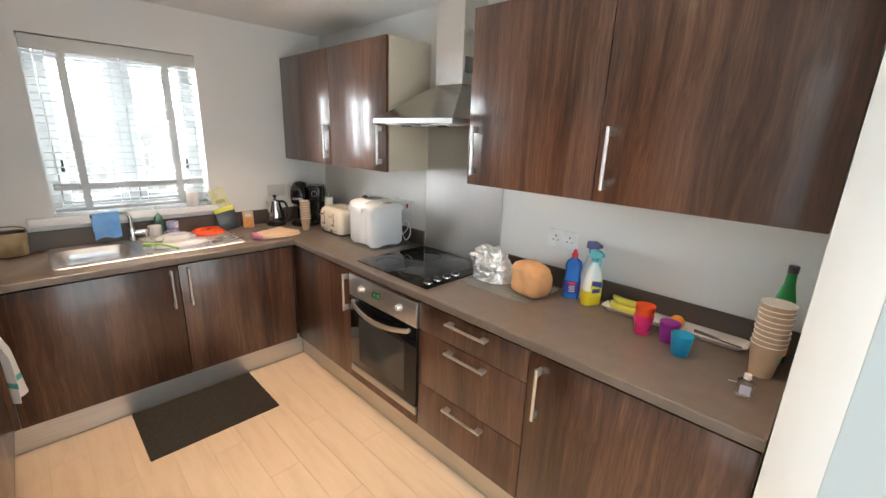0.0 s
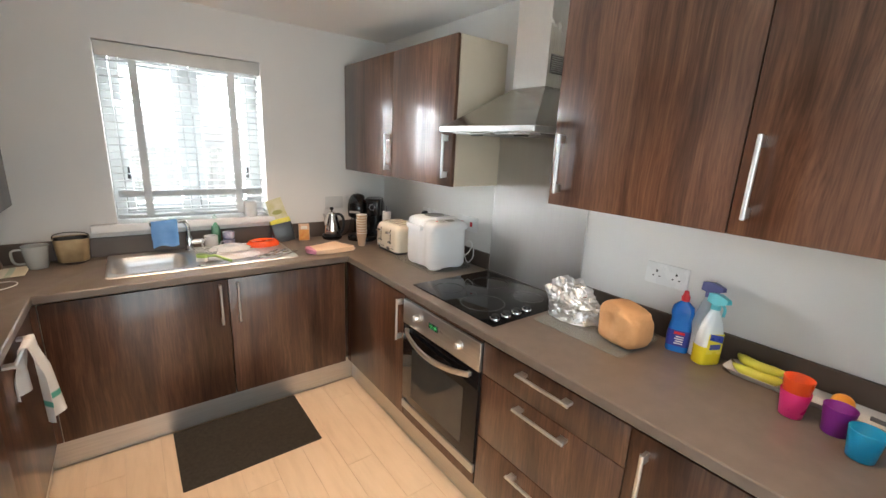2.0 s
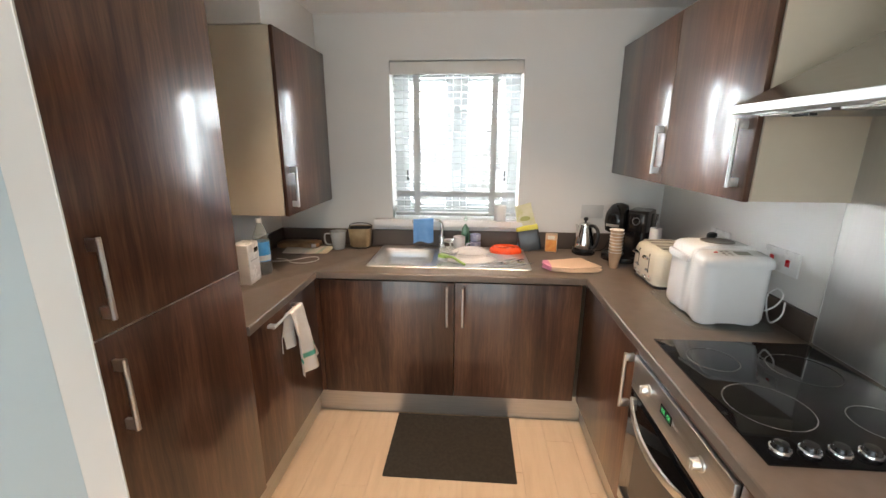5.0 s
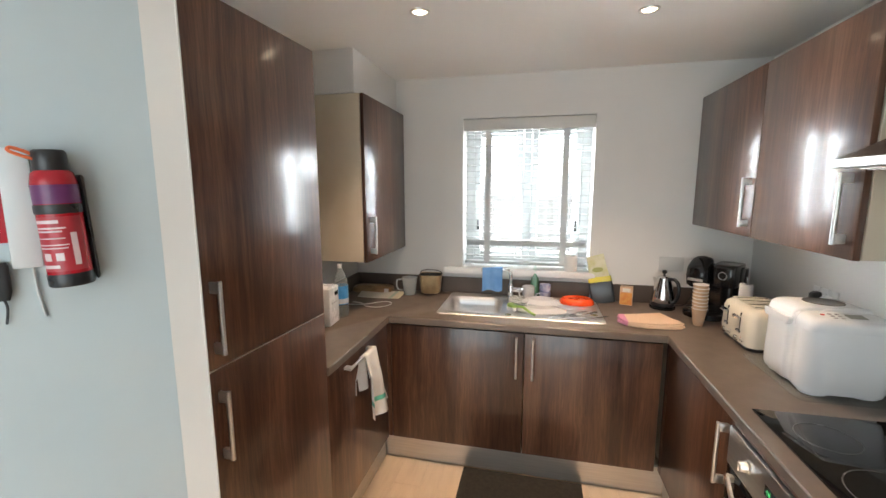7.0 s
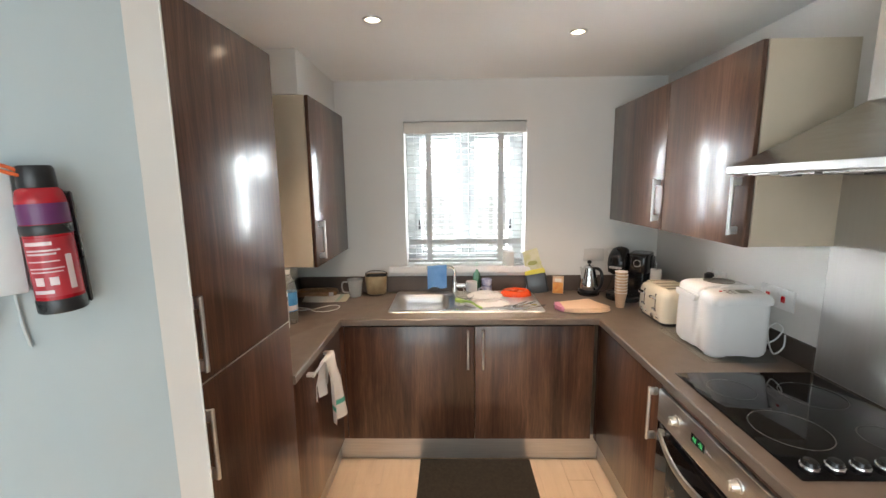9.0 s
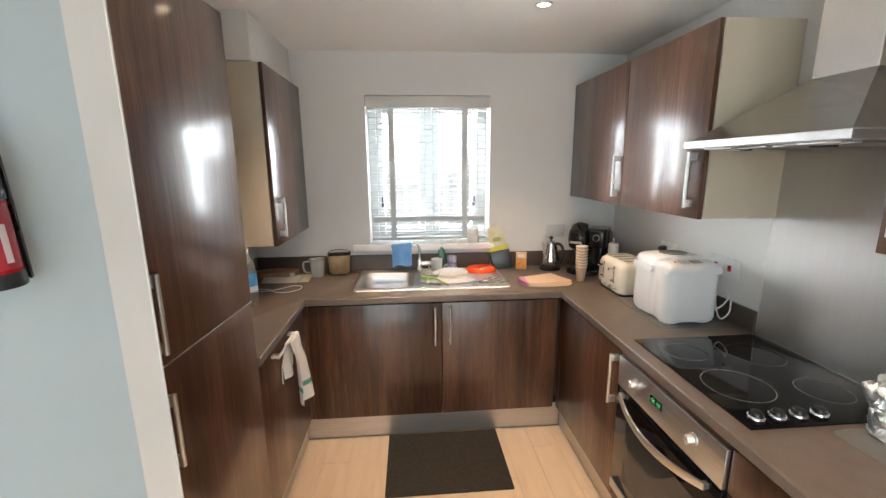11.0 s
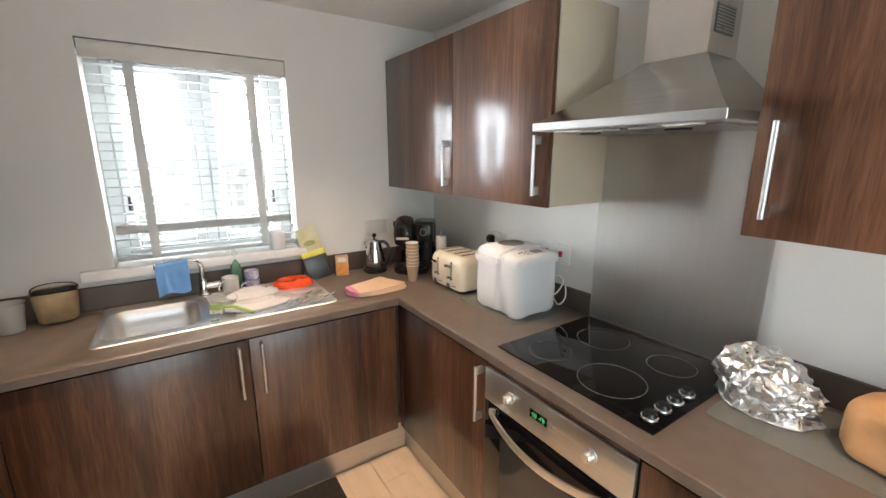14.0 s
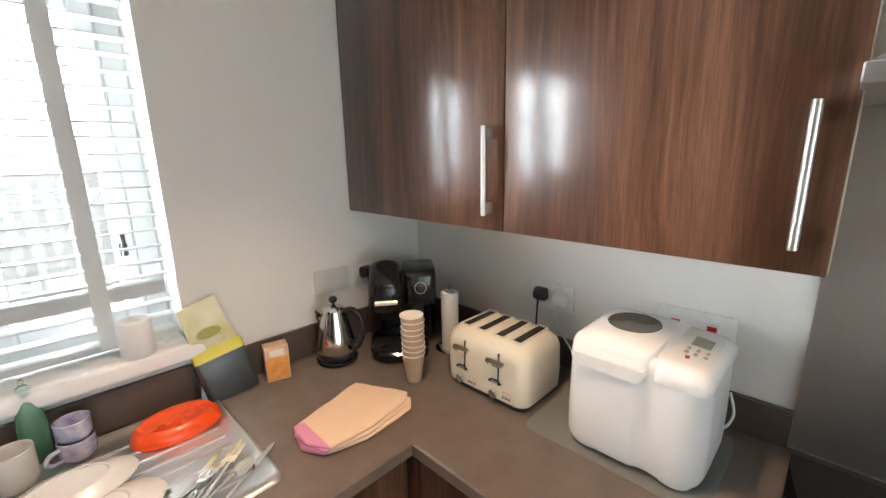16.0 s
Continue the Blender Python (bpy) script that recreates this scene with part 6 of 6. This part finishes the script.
part("violet_band", lathe([(0.0337, 0.153), (0.0340, 0.154), (0.0340, 0.186), (0.0337, 0.187)], 36, cap0=False, cap1=False), stained("band_violet", (0.10, 0.02, 0.09), (0.14, 0.03, 0.12), 0.3), ext, "dark violet band")
LABW = stained("label_pale", (0.62, 0.50, 0.50), (0.70, 0.58, 0.58), 0.4)


def wrap_bar(a0, a1, z0, z1, r=0.0341):
    n = max(2, int(abs(a1 - a0) / 8))
    return loops([[(q * math.cos(radians(a0 + (a1 - a0) * k / n)), q * math.sin(radians(a0 + (a1 - a0) * k / n)), z) for q, z in ((r - 0.001, z0), (r, z0), (r, z1), (r - 0.001, z1))] for k in range(n + 1)])


lb = part("label", wrap_bar(-75, 55, 0.030, 0.130, 0.0339), stained("label_red", (0.34, 0.018, 0.028), (0.40, 0.025, 0.036), 0.35), ext, "red printed label", angle=50)
for a0, a1, z0, z1 in ((-70, -5, 0.118, 0.124), (-70, 10, 0.108, 0.111), (-70, 0, 0.102, 0.105), (-70, 5, 0.090, 0.092), (-70, 12, 0.078, 0.080), (-70, 8, 0.072, 0.074), (-60, -38, 0.050, 0.064), (-25, -5, 0.050, 0.064), (-70, -20, 0.036, 0.042), (18, 34, 0.040, 0.100)):
    part("label_bar", wrap_bar(a0, a1, z0, z1, 0.0344), LABW, lb, "pale label line")
bm = box(XPL + 0.0005, XPL + 0.020, -0.298, -0.256, 1.494, 1.710, 0.003, 2)
bmesh.ops.transform(bm, matrix=SKEW, verts=bm.verts)
solid("white_box", bm, stained("box_grey_white", (0.56, 0.58, 0.58), (0.62, 0.64, 0.64), 0.4), "slim white plastic box on the wall by the extinguisher", "box")
nt = thing("notice", (0, 0, 0), "red fire notice panel with white print on the wall", "notice", local=True, m=SKEW)
part("panel", box(XPL + 0.0005, XPL + 0.003, -0.370, -0.299, 1.541, 1.680, 0.0005, 1), EXR, nt)
for k in range(5):
    part("printed_bar", box(XPL + 0.0030, XPL + 0.0036, -0.360, -0.308 - 0.008 * (k % 2), 1.560 + 0.022 * k, 1.568 + 0.022 * k), LABW, nt, "pale printed bar")
tc_ = thing("key_fob", (0, 0, 0), "black key holder hanging on the wall", "key holder", local=True, m=SKEW)
part("case", loops([squircle(a, b, z, 0.005, 4, XPL + 0.010, -0.315) for a, b, z in ((0.006, 0.008, 1.437), (0.008, 0.012, 1.452), (0.008, 0.012, 1.500), (0.006, 0.009, 1.507))]), BLACK_PLASTIC, tc_)
part("cord", tube([(XPL + 0.008, -0.315, 1.437), (XPL + 0.007, -0.313, 1.420), (XPL + 0.007, -0.317, 1.392)], 0.0022, 6), BLACK_PLASTIC, tc_)

wire = tube([(XPL + 0.004, -0.272, 1.494), (XPL + 0.004, -0.270, 1.44), (XPL + 0.004, -0.264, 1.395)], 0.0028, 6)
bmesh.ops.transform(wire, matrix=SKEW, verts=wire.verts)
solid("thin_wire", wire, stained("wire_grey", (0.42, 0.45, 0.45), (0.48, 0.51, 0.51), 0.5), "thin pale grey wire below the wall box", "wire")

# ---- floor boards ----
PW, PL = 0.152, 0.92
plank_cache = {}
for i in range(11):
    x0 = XLF - 0.06 + i * PW
    off = (i * 0.37) % 1.0 * PL
    for k in range(7):
        y0 = -1.5 + k * PL - off
        y1 = min(y0 + PL, YW - 0.6)
        y0 = max(y0, -1.5)
        if y1 - y0 < 0.03:
            continue
        x1 = x0 + PW
        key = round(y1 - y0, 3)
        if key not in plank_cache:
            bmp = box(0.0006, PW - 0.0006, 0.0006, y1 - y0 - 0.0006, -0.004, 0.0, 0.0006, 1)
            plank_cache[key] = link_mesh("plank", bmp, FLOOR.m)
        p = new("plank", plank_cache[key])
        p.parent = floor
        p.location = (x0, y0, 0)
